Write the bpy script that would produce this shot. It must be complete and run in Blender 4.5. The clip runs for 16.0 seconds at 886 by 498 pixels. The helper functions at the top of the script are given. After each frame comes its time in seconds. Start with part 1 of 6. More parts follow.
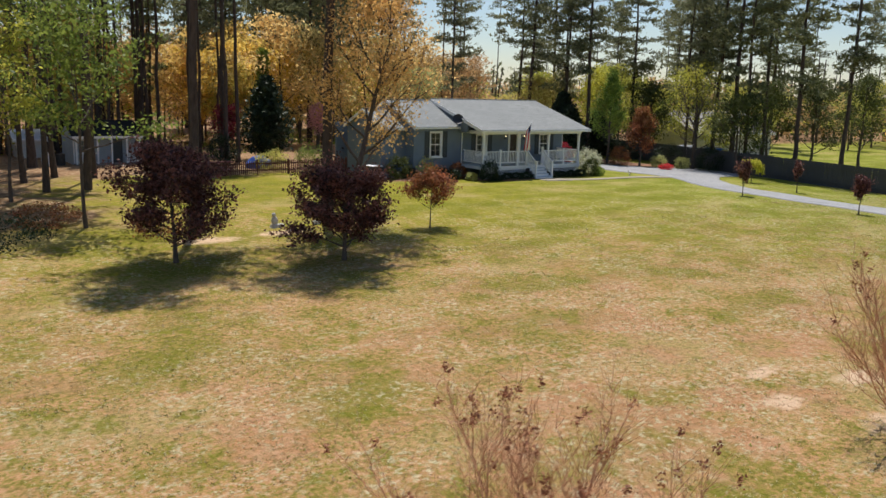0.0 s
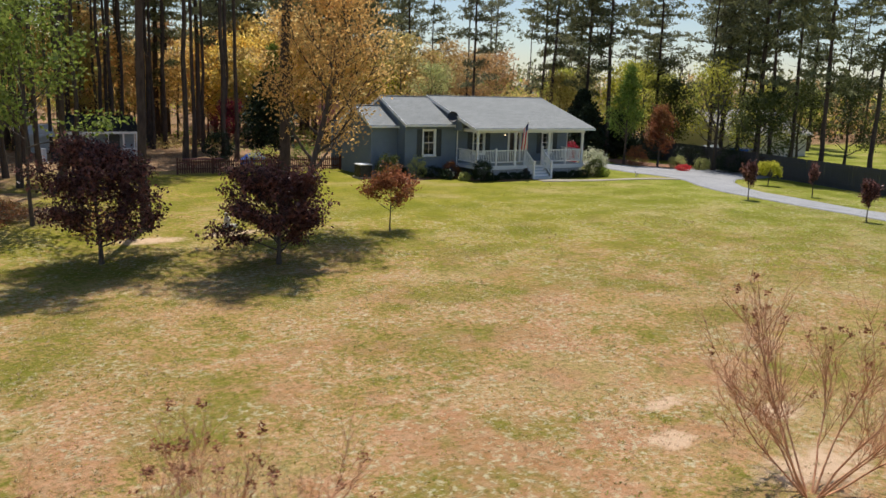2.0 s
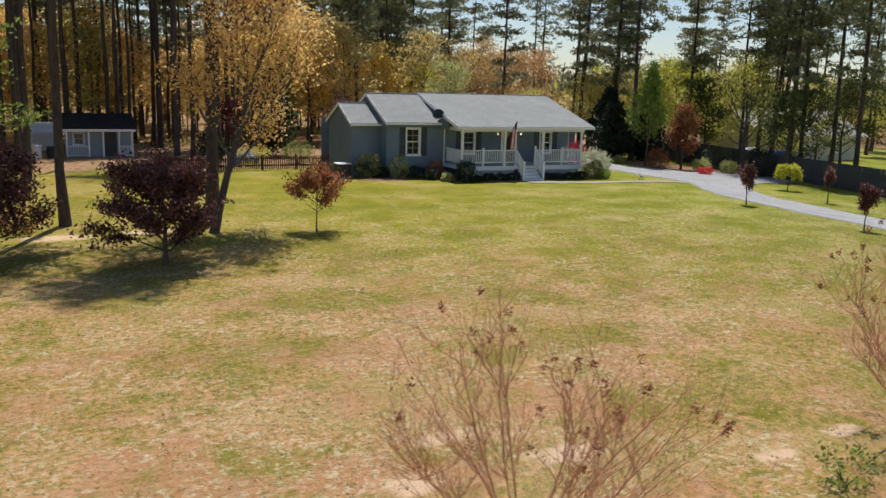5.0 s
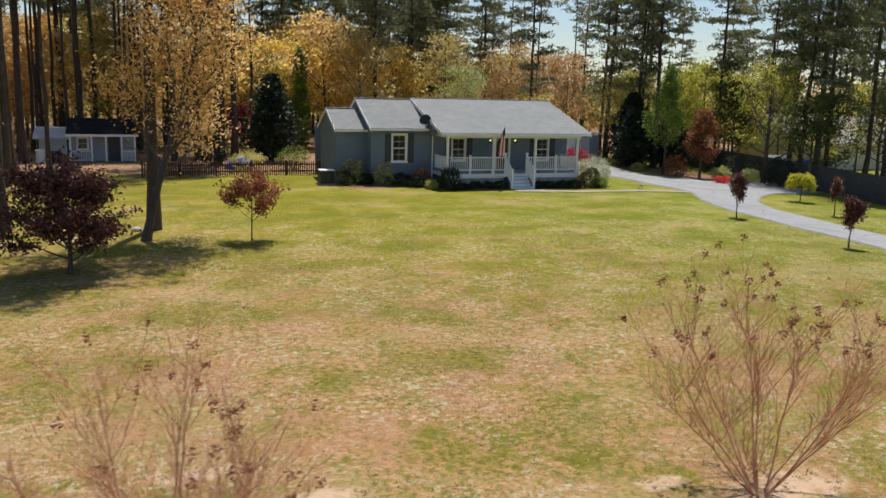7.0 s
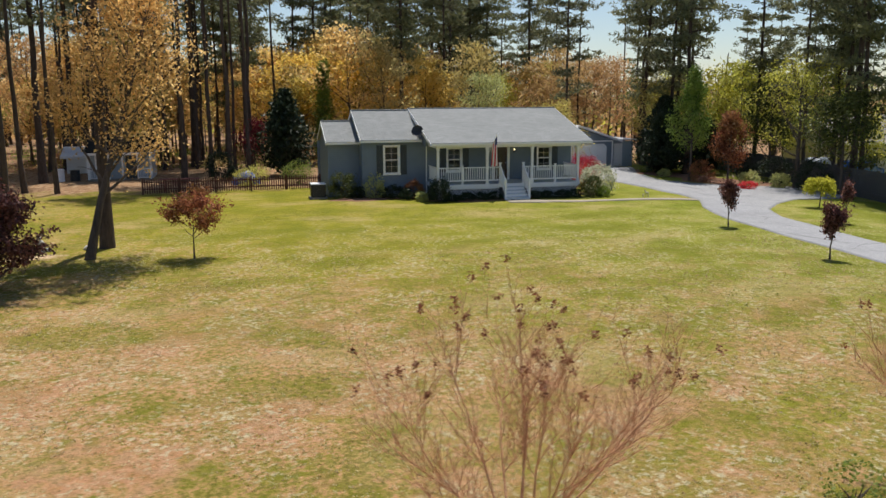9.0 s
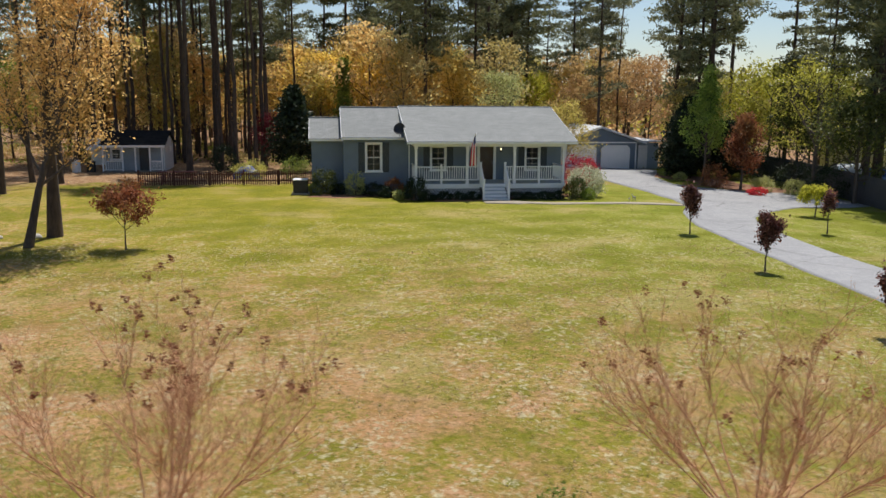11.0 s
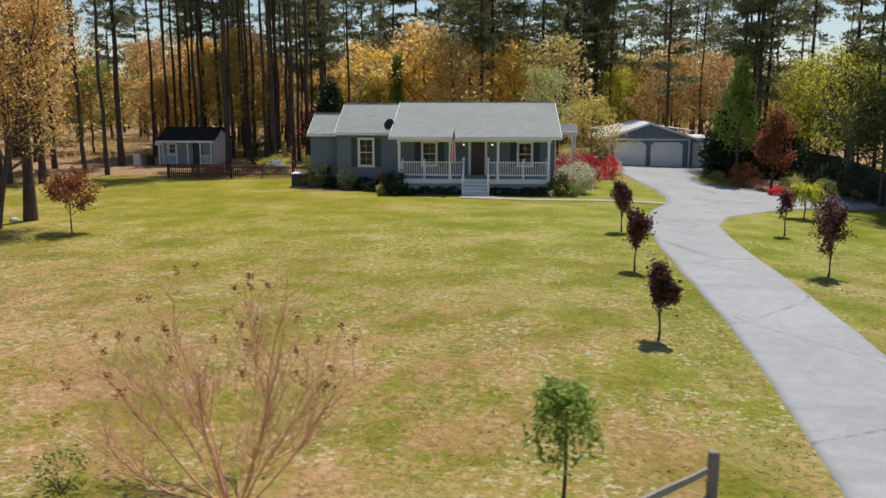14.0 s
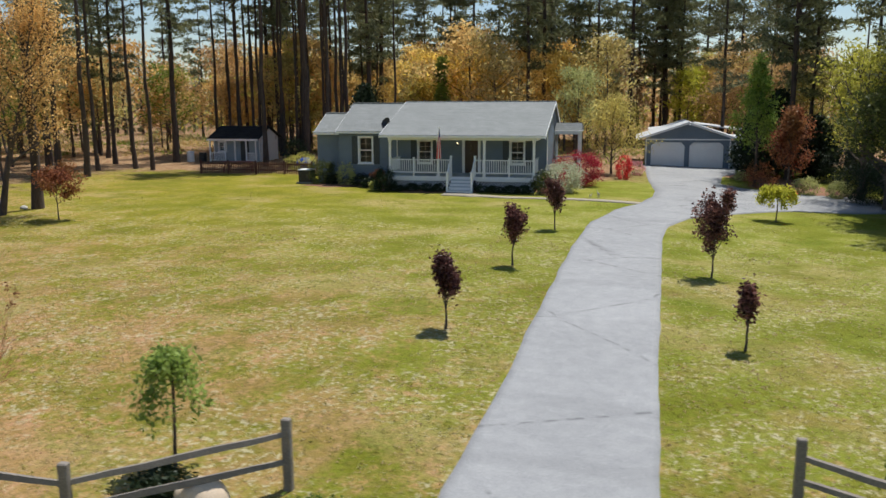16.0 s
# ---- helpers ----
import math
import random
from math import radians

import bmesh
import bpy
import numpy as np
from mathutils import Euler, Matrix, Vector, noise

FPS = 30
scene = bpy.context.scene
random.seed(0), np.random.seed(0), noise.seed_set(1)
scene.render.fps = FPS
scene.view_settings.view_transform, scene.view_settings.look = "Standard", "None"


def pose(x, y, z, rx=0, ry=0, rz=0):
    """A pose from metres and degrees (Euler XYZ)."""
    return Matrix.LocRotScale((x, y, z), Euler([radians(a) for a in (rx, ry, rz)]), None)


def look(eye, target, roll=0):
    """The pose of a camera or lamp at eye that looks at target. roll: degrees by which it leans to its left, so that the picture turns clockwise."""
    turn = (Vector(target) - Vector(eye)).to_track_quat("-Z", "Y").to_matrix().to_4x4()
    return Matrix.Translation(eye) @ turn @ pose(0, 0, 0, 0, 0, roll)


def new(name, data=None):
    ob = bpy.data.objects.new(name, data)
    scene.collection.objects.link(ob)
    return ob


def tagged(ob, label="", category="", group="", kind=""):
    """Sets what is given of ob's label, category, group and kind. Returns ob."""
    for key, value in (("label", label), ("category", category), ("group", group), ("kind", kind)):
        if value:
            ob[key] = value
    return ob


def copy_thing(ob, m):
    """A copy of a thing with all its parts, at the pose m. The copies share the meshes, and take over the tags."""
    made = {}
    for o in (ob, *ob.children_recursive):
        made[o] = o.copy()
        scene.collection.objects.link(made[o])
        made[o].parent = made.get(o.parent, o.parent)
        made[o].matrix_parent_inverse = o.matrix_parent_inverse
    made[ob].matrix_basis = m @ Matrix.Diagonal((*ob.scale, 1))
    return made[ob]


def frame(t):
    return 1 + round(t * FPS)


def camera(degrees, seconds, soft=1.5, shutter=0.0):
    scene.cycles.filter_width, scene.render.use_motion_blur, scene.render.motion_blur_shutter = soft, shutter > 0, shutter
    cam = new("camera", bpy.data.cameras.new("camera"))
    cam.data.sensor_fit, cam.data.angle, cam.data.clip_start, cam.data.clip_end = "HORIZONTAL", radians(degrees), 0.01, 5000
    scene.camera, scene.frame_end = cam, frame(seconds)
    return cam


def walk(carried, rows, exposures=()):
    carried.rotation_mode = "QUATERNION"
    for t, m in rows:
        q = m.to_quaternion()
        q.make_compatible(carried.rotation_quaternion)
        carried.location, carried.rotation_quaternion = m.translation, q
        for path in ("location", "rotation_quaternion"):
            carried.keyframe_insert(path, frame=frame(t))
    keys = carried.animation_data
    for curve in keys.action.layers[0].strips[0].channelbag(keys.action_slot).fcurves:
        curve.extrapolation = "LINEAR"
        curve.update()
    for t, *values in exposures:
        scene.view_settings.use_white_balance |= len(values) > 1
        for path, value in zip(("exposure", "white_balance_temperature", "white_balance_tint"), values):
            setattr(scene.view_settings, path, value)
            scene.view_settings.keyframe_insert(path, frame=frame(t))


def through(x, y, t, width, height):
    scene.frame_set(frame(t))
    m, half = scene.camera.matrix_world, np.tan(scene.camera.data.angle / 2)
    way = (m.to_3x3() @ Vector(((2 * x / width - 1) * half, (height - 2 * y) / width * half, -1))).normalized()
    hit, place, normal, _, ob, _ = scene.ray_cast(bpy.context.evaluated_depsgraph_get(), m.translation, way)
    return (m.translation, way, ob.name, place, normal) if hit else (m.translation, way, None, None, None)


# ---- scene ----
cam = camera(56.2, 16.0, 1.5, 0.4)
PATH = [
    (0, (1.218, 0.289, 5.651), (2.355, 1.891, 5.271), 1.6),
    (0.5, (2.386, 0.194, 5.672), (3.494, 1.814, 5.288), 1.5),
    (1, (3.47, -0.014, 5.681), (4.551, 1.625, 5.295), 1.6),
    (1.5, (4.514, -0.253, 5.677), (5.565, 1.404, 5.291), 1.6),
    (2, (5.513, -0.429, 5.714), (6.538, 1.244, 5.324), 1.8),
    (2.5, (6.526, -0.544, 5.736), (7.523, 1.146, 5.344), 2.0),
    (3, (7.573, -0.592, 5.701), (8.541, 1.114, 5.308), 1.9),
    (3.5, (8.67, -0.808, 5.617), (9.605, 0.915, 5.226), 1.6),
    (4, (9.73, -0.927, 5.57), (10.639, 0.811, 5.179), 1.8),
    (4.5, (10.798, -1.101, 5.53), (11.679, 0.652, 5.139), 1.8),
    (5, (11.981, -1.347, 5.482), (12.828, 0.422, 5.094), 1.7),
    (7.5, (18.67, -2.089, 5.656), (19.307, -0.231, 5.277), 1.4),
    (8, (20.058, -2.198, 5.676), (20.642, -0.323, 5.302), 1.0),
    (8.5, (21.454, -2.308, 5.679), (21.985, -0.415, 5.312), 0.3),
    (9, (22.85, -2.407, 5.668), (23.332, -0.5, 5.306), -0.2),
    (9.5, (24.272, -2.46, 5.674), (24.709, -0.542, 5.311), -0.3),
    (10, (25.718, -2.646, 5.714), (26.109, -0.719, 5.349), 0.1),
    (12.5, (33.884, -3.577, 5.548), (33.969, -1.613, 5.181), 0.2),
    (13, (35.456, -3.706, 5.545), (35.479, -1.741, 5.176), 0.1),
    (13.5, (37.166, -3.838, 5.556), (37.121, -1.873, 5.185), 0.0),
    (14, (39.03, -4.044, 5.552), (38.913, -2.082, 5.181), 0.0),
    (14.5, (41.054, -4.209, 5.524), (40.861, -2.253, 5.154), -0.0),
    (15, (43.218, -4.242, 5.437), (42.943, -2.295, 5.071), -0.2),
    (15.5, (45.326, -4.145, 5.407), (44.973, -2.21, 5.041), -0.1),
    (16, (47.471, -3.962, 5.416), (47.032, -2.045, 5.049), -0.3),
]
walk(cam, [(t, look(eye, target, roll)) for t, eye, target, roll in PATH], [(0, 0.06, 6370, 12), (8.5, 0.05, 6400, 12), (13.5, 0.05, 6420, 11), (16, 0.05, 6250, 9)])

# ---- light ----
SUN_EL, SUN_AZ = 69.0, math.atan2(0.45, 0.89)   # azimuth from +y towards +x
world = bpy.data.worlds.new("sky")
scene.world = world
world.use_nodes = True
wn = world.node_tree
sky = wn.nodes.new("ShaderNodeTexSky")
sky.sky_type, sky.sun_disc = "NISHITA", False
sky.dust_density, sky.ozone_density = 0.4, 2.0
sky.sun_elevation, sky.sun_rotation = radians(SUN_EL), SUN_AZ
wn.links.new(sky.outputs[0], wn.nodes["Background"].inputs[0])
wn.nodes["Background"].inputs[1].default_value = 0.1
sun_data = bpy.data.lights.new("sun", "SUN")
sun_data.energy, sun_data.angle, sun_data.color = 5.0, radians(0.6), (1.0, 0.95, 0.86)
sun = new("sun", sun_data)
away = Vector((math.sin(SUN_AZ) * math.cos(radians(SUN_EL)), math.cos(SUN_AZ) * math.cos(radians(SUN_EL)), math.sin(radians(SUN_EL))))
sun.matrix_world = look(away * 60, (0, 0, 0))


# ---- materials ----
class Nodes:
    def __init__(self, name):
        self.m = bpy.data.materials.new(name)
        self.m.use_nodes = True
        self.t = self.m.node_tree
        self.bsdf = self.t.nodes["Principled BSDF"]
        self.out = self.t.nodes["Material Output"]

    def add(self, kind):
        return self.t.nodes.new(kind)

    def link(self, a, b):
        self.t.links.new(a, b)

    def put(self, socket, value):
        if isinstance(value, bpy.types.NodeSocket):
            self.link(value, socket)
        else:
            socket.default_value = value

    def coords(self):
        return self.add("ShaderNodeNewGeometry").outputs["Position"]

    def local(self):
        return self.add("ShaderNodeTexCoord").outputs["Object"]

    def noise(self, scale, detail=3.0, vec=None, rough=0.55):
        n = self.add("ShaderNodeTexNoise")
        n.inputs["Scale"].default_value, n.inputs["Detail"].default_value, n.inputs["Roughness"].default_value = scale, detail, rough
        self.link(vec or self.coords(), n.inputs["Vector"])
        return n.outputs[0]

    def ramp(self, fac, *stops):
        r = self.add("ShaderNodeValToRGB")
        e = r.color_ramp.elements
        while len(e) < len(stops):
            e.new(0.5)
        for el, (p, c) in zip(e, stops):
            el.position, el.color = p, (*c, 1) if len(c) == 3 else c
        self.link(fac, r.inputs[0])
        return r.outputs[0]

    def mix(self, fac, a, b, mode="MIX"):
        n = self.add("ShaderNodeMix")
        n.data_type, n.blend_type = "RGBA", mode
        for s, v in zip((n.inputs[0], n.inputs[6], n.inputs[7]), (fac, a, b)):
            if isinstance(v, tuple) and len(v) == 3:
                v = (*v, 1)
            self.put(s, v)
        return n.outputs[2]

    def math(self, op, a, b=0.0, clamp=False):
        n = self.add("ShaderNodeMath")
        n.operation, n.use_clamp = op, clamp
        self.put(n.inputs[0], a), self.put(n.inputs[1], b)
        return n.outputs[0]

    def span(self, v, a, b, c=0.0, d=1.0):
        n = self.add("ShaderNodeMapRange")
        for k, x in zip((0, 1, 2, 3, 4), (v, a, b, c, d)):
            self.put(n.inputs[k], x)
        return n.outputs[0]

    def bump(self, height, strength=0.3, distance=0.02):
        n = self.add("ShaderNodeBump")
        n.inputs["Strength"].default_value, n.inputs["Distance"].default_value = strength, distance
        self.link(height, n.inputs["Height"])
        self.link(n.outputs[0], self.bsdf.inputs["Normal"])


def surface(name, a, b, scale=6.0, rough=0.7, metal=0.0, bump=0.2, fine=40.0, spread=0.25):
    """Two-tone paint, wood or stone with coarse stains and fine grain."""
    n = Nodes(name)
    big, small = n.noise(scale), n.noise(fine, 4.0)
    c = n.ramp(big, (0.5 - spread, a), (0.5 + spread, b))
    c = n.mix(0.35, c, n.ramp(small, (0.3, tuple(x * 0.7 for x in a)), (0.7, tuple(min(1, x * 1.2) for x in b))))
    n.link(c, n.bsdf.inputs["Base Color"])
    n.put(n.bsdf.inputs["Roughness"], n.span(big, 0.3, 0.7, rough - 0.08, min(1, rough + 0.08)))
    n.bsdf.inputs["Metallic"].default_value = metal
    n.bump(small, bump, 0.01)
    return n.m


def leaf_stuff(name, dark, light, through=0.45, tint=None, sway=0.012, gloss=0.55):
    """Thin leaves: every leaf has its own shade, and light passes through them."""
    n = Nodes(name)
    g = n.add("ShaderNodeNewGeometry")
    r = g.outputs["Random Per Island"]
    c = n.ramp(r, (0.1, dark), (0.9, light))
    patch = n.noise(0.7, 2.0)
    c = n.mix(n.span(patch, 0.4, 0.65), c, tint or tuple(0.8 * a + 0.2 * b for a, b in zip(light, dark)))
    own = n.add("ShaderNodeObjectInfo").outputs["Random"]
    hsv = n.add("ShaderNodeHueSaturation")
    n.link(n.span(own, 0.0, 1.0, 0.5 - 0.5 * sway, 0.5 + 0.4 * sway), hsv.inputs["Hue"])
    n.link(n.span(n.math("FRACT", n.math("MULTIPLY", own, 7.3)), 0.0, 1.0, 1.0 - 6 * sway, 1.0 + 5 * sway), hsv.inputs["Value"])
    n.link(n.span(n.math("FRACT", n.math("MULTIPLY", own, 13.7)), 0.0, 1.0, 1.0 - 6 * sway, 1.0 + 2 * sway), hsv.inputs["Saturation"])
    n.link(c, hsv.inputs["Color"])
    c = hsv.outputs[0]
    n.link(c, n.bsdf.inputs["Base Color"])
    n.bsdf.inputs["Roughness"].default_value = gloss
    n.bsdf.inputs["Specular IOR Level"].default_value = 0.3
    tr = n.add("ShaderNodeBsdfTranslucent")
    n.link(c, tr.inputs[0])
    mx = n.add("ShaderNodeMixShader")
    mx.inputs[0].default_value = through
    n.link(n.bsdf.outputs[0], mx.inputs[1]), n.link(tr.outputs[0], mx.inputs[2])
    n.link(mx.outputs[0], n.out.inputs[0])
    return n.m


def bark_stuff(name, a, b):
    n = Nodes(name)
    v = n.add("ShaderNodeMapping")
    v.inputs["Scale"].default_value = (1, 1, 0.25)
    n.link(n.coords(), v.inputs[0])
    plates, fine = n.noise(9.0, 5.0, v.outputs[0]), n.noise(40.0, 3.0, v.outputs[0])
    c = n.ramp(plates, (0.3, a), (0.7, b))
    c = n.mix(0.3, c, n.ramp(fine, (0.3, a), (0.8, b)))
    n.link(c, n.bsdf.inputs["Base Color"])
    n.bsdf.inputs["Roughness"].default_value = 0.95
    n.bump(plates, 0.8, 0.04)
    return n.m


def lawn_stuff():
    n = Nodes("lawn_grass")
    p = n.coords()
    xyz = n.add("ShaderNodeSeparateXYZ")
    n.link(p, xyz.inputs[0])
    x, y = xyz.outputs[0], xyz.outputs[1]
    broad, mid, small, fine = n.noise(0.09, 3.0), n.noise(0.5, 4.0), n.noise(3.0, 4.0), n.noise(26.0, 3.0, rough=0.7)
    mott, spk = n.noise(7.0, 3.0, rough=0.6), n.noise(15.0, 2.0, rough=0.6)
    green = n.ramp(mid, (0.3, (0.20, 0.215, 0.012)), (0.5, (0.285, 0.275, 0.02)), (0.72, (0.37, 0.31, 0.06)))
    fresh = n.ramp(mid, (0.3, (0.175, 0.225, 0.016)), (0.5, (0.26, 0.30, 0.035)), (0.72, (0.36, 0.36, 0.09)))
    green = n.mix(n.span(x, 28.0, 46.0), green, fresh)
    grain = n.math("ADD", n.math("MULTIPLY", mott, 0.55), n.math("MULTIPLY", spk, 0.45))
    grain = n.math("ADD", grain, n.span(mid, 0.3, 0.7, -0.085, 0.085))
    straw = n.ramp(grain, (0.36, (0.21, 0.185, 0.035)), (0.43, (0.33, 0.275, 0.065)), (0.48, (0.43, 0.31, 0.115)), (0.53, (0.52, 0.295, 0.135)), (0.60, (0.54, 0.36, 0.20)), (0.68, (0.60, 0.45, 0.29)))
    dry = n.math("ADD", n.span(y, 34.0, 15.0, -0.1, 0.95), n.span(broad, 0.32, 0.68, -0.28, 0.28))
    dry = n.math("ADD", dry, n.span(small, 0.3, 0.7, -0.55, 0.55))
    dry = n.math("ADD", dry, n.span(x, 48.0, 14.0, -0.95, 0.25))
    c = n.mix(n.span(dry, 0.0, 0.85), green, straw)
    bands = n.add("ShaderNodeMapping")
    bands.inputs["Scale"].default_value = (0.55, 1.0, 1.0)
    n.link(p, bands.inputs[0])
    worn = n.noise(0.34, 4.0, bands.outputs[0])
    c = n.mix(n.math("MULTIPLY", n.span(worn, 0.50, 0.36), 0.6), c, (0.185, 0.205, 0.012))
    c = n.mix(n.math("MULTIPLY", n.span(worn, 0.53, 0.66), 0.5), c, (0.47, 0.38, 0.17))
    weeds = n.math("MULTIPLY", n.span(n.noise(0.9, 4.0), 0.53, 0.62), n.span(n.noise(4.0, 3.0), 0.42, 0.55))
    c = n.mix(n.math("MULTIPLY", weeds, 0.8), c, (0.19, 0.205, 0.015))
    soil_spots = n.math("MULTIPLY", n.span(n.noise(0.55, 5.0), 0.51, 0.61), n.span(y, 32.0, 12.0))
    soil_spots = n.math("MULTIPLY", soil_spots, n.span(x, 50.0, 20.0, 0.35, 1.0))
    c = n.mix(n.math("MULTIPLY", soil_spots, 0.75), c, n.ramp(small, (0.35, (0.50, 0.25, 0.13)), (0.65, (0.55, 0.34, 0.21))))
    clover = n.math("MULTIPLY", n.span(n.noise(0.5, 3.0), 0.42, 0.56), n.span(n.noise(6.5, 4.0, rough=0.65), 0.53, 0.63))
    clover = n.math("MULTIPLY", clover, n.span(y, 40.0, 28.0))
    c = n.mix(n.math("MULTIPLY", clover, 0.8), c, (0.60, 0.58, 0.38))
    dark = n.span(n.noise(10.0, 3.0, rough=0.65), 0.46, 0.33)
    c = n.mix(n.math("MULTIPLY", dark, n.span(y, 44.0, 22.0, 0.12, 0.62)), c, (0.15, 0.13, 0.03))
    c = n.mix(0.35, c, n.ramp(mott, (0.3, (0.62, 0.62, 0.62)), (0.5, (1.0, 1.0, 1.0)), (0.7, (1.35, 1.33, 1.3))), "MULTIPLY")
    c = n.mix(0.3, c, n.ramp(fine, (0.25, (0.45, 0.45, 0.45)), (0.5, (1.0, 1.0, 1.0)), (0.75, (1.4, 1.4, 1.4))), "MULTIPLY")
    # bare sand worn through the turf
    for sx, sy, rx, ry in ((16.9, 9.7, 0.5, 0.34), (18.0, 11.0, 0.6, 0.22), (19.7, 9.6, 0.7, 0.35), (18.4, 7.7, 1.2, 0.6), (27.2, 7.9, 1.0, 0.5), (34.9, 7.4, 0.8, 0.45), (7.6, 7.0, 1.0, 0.5), (25.2, 8.6, 0.45, 0.2), (15.2, 31.4, 1.1, 0.45), (12.0, 31.2, 1.3, 0.5), (23.2, 8.3, 0.4, 0.2)):
        ex = n.math("DIVIDE", n.math("SUBTRACT", x, sx), rx)
        ey = n.math("DIVIDE", n.math("SUBTRACT", y, sy), ry)
        rim = n.math("ADD", n.math("ADD", n.math("MULTIPLY", ex, ex), n.math("MULTIPLY", ey, ey)), n.span(small, 0.25, 0.75, -1.0, 1.0))
        rim = n.math("ADD", rim, n.span(mott, 0.3, 0.7, -0.4, 0.4))
        c = n.mix(n.span(rim, 1.5, 0.2), c, (0.72, 0.54, 0.37))
    # pine straw under the woods
    c = n.mix(1.0, c, n.mix(n.span(y, 34.0, 18.0), (0.82, 0.77, 0.71), (0.74, 0.69, 0.65)), "MULTIPLY")
    woods = n.math("MAXIMUM", n.math("MULTIPLY", n.span(n.math("ADD", x, n.span(mid, 0.3, 0.7, -3.0, 3.0)), 11.0, 7.5), n.span(n.math("ADD", y, n.span(broad, 0.3, 0.7, -3.0, 3.0)), 33.0, 36.5)),
                   n.math("MULTIPLY", n.span(n.math("ADD", y, n.span(mid, 0.3, 0.7, -2.0, 2.0)), 49.5, 52.5), n.span(x, 50.0, 46.0)))
    woods = n.math("MAXIMUM", woods, n.span(y, 66.0, 70.0))
    litter = n.ramp(small, (0.3, (0.17, 0.085, 0.04)), (0.52, (0.33, 0.20, 0.105)), (0.72, (0.46, 0.34, 0.21)))
    c = n.mix(woods, c, n.mix(0.4, litter, n.ramp(fine, (0.3, (0.4, 0.4, 0.4)), (0.7, (1.2, 1.2, 1.2))), "MULTIPLY"))
    n.link(c, n.bsdf.inputs["Base Color"])
    n.bsdf.inputs["Roughness"].default_value = 0.9
    n.bsdf.inputs["Specular IOR Level"].default_value = 0.15
    n.bump(n.math("ADD", fine, n.math("MULTIPLY", small, 2.0)), 0.7, 0.05)
    return n.m


def asphalt_stuff():
    n = Nodes("weathered_asphalt")
    big, small, fine = n.noise(0.35, 4.0), n.noise(3.0, 4.0), n.noise(60.0, 2.0)
    c = n.ramp(big, (0.3, (0.185, 0.192, 0.202)), (0.7, (0.32, 0.325, 0.333)))
    c = n.mix(0.4, c, n.ramp(small, (0.3, (0.18, 0.185, 0.20)), (0.7, (0.40, 0.40, 0.40))))
    lay = n.add("ShaderNodeMapping")
    lay.inputs["Scale"].default_value = (0.18, 0.9, 1.0)
    n.link(n.coords(), lay.inputs[0])
    c = n.mix(n.math("MULTIPLY", n.span(n.noise(0.9, 4.0, lay.outputs[0]), 0.56, 0.68), 0.5), c, (0.15, 0.155, 0.165))
    c = n.mix(0.4, c, n.ramp(fine, (0.35, (0.15, 0.15, 0.15)), (0.65, (0.46, 0.45, 0.44))))
    v = n.add("ShaderNodeTexVoronoi")
    v.feature = "DISTANCE_TO_EDGE"
    v.inputs["Scale"].default_value = 0.2
    warp = n.mix(0.35, n.coords(), n.add("ShaderNodeTexNoise").outputs[1], "ADD")
    n.link(warp, v.inputs["Vector"])
    crack = n.math("MULTIPLY", n.span(v.outputs["Distance"], 0.0, 0.016, 1.0, 0.0), n.span(small, 0.45, 0.6))
    c = n.mix(n.math("MULTIPLY", crack, 0.7), c, (0.07, 0.07, 0.075))
    n.link(c, n.bsdf.inputs["Base Color"])
    n.bsdf.inputs["Roughness"].default_value = 0.88
    n.bump(fine, 0.35, 0.01)
    return n.m


def siding_stuff(name, a, b):
    """Horizontal lap boards with a shallow step at each course."""
    n = Nodes(name)
    xyz = n.add("ShaderNodeSeparateXYZ")
    n.link(n.coords(), xyz.inputs[0])
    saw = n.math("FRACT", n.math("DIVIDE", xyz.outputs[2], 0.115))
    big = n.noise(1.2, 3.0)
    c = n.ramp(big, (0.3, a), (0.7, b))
    # shade line of each lap, put into the colour as a dark strip
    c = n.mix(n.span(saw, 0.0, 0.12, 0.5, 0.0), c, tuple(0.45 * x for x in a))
    n.link(c, n.bsdf.inputs["Base Color"])
    n.bsdf.inputs["Roughness"].default_value = 0.6
    n.bump(n.math("SUBTRACT", 1.0, saw), 0.8, 0.015)
    return n.m


def shingle_stuff(name, a, b):
    n = Nodes(name)
    brick = n.add("ShaderNodeTexBrick")
    brick.inputs["Scale"].default_value = 1.0
    brick.inputs["Brick Width"].default_value, brick.inputs["Row Height"].default_value = 0.32, 0.14
    brick.inputs["Mortar Size"].default_value, brick.inputs["Bias"].default_value = 0.006, 0.0
    for k, col in (("Color1", a), ("Color2", b), ("Mortar", tuple(0.55 * x for x in a))):
        brick.inputs[k].default_value = (*col, 1)
    n.link(n.coords(), brick.inputs["Vector"])
    big, fine = n.noise(0.8, 4.0), n.noise(55.0, 3.0)
    c = n.mix(n.span(big, 0.35, 0.7, 0.0, 0.35), brick.outputs[0], tuple(0.75 * x for x in a))
    c = n.mix(0.25, c, n.ramp(fine, (0.3, (0.5, 0.5, 0.5)), (0.7, (1.3, 1.3, 1.3))), "MULTIPLY")
    n.link(c, n.bsdf.inputs["Base Color"])
    n.bsdf.inputs["Roughness"].default_value = 0.9
    n.bsdf.inputs["Specular IOR Level"].default_value = 0.15
    n.bump(brick.outputs[1], -0.3, 0.01)
    return n.m


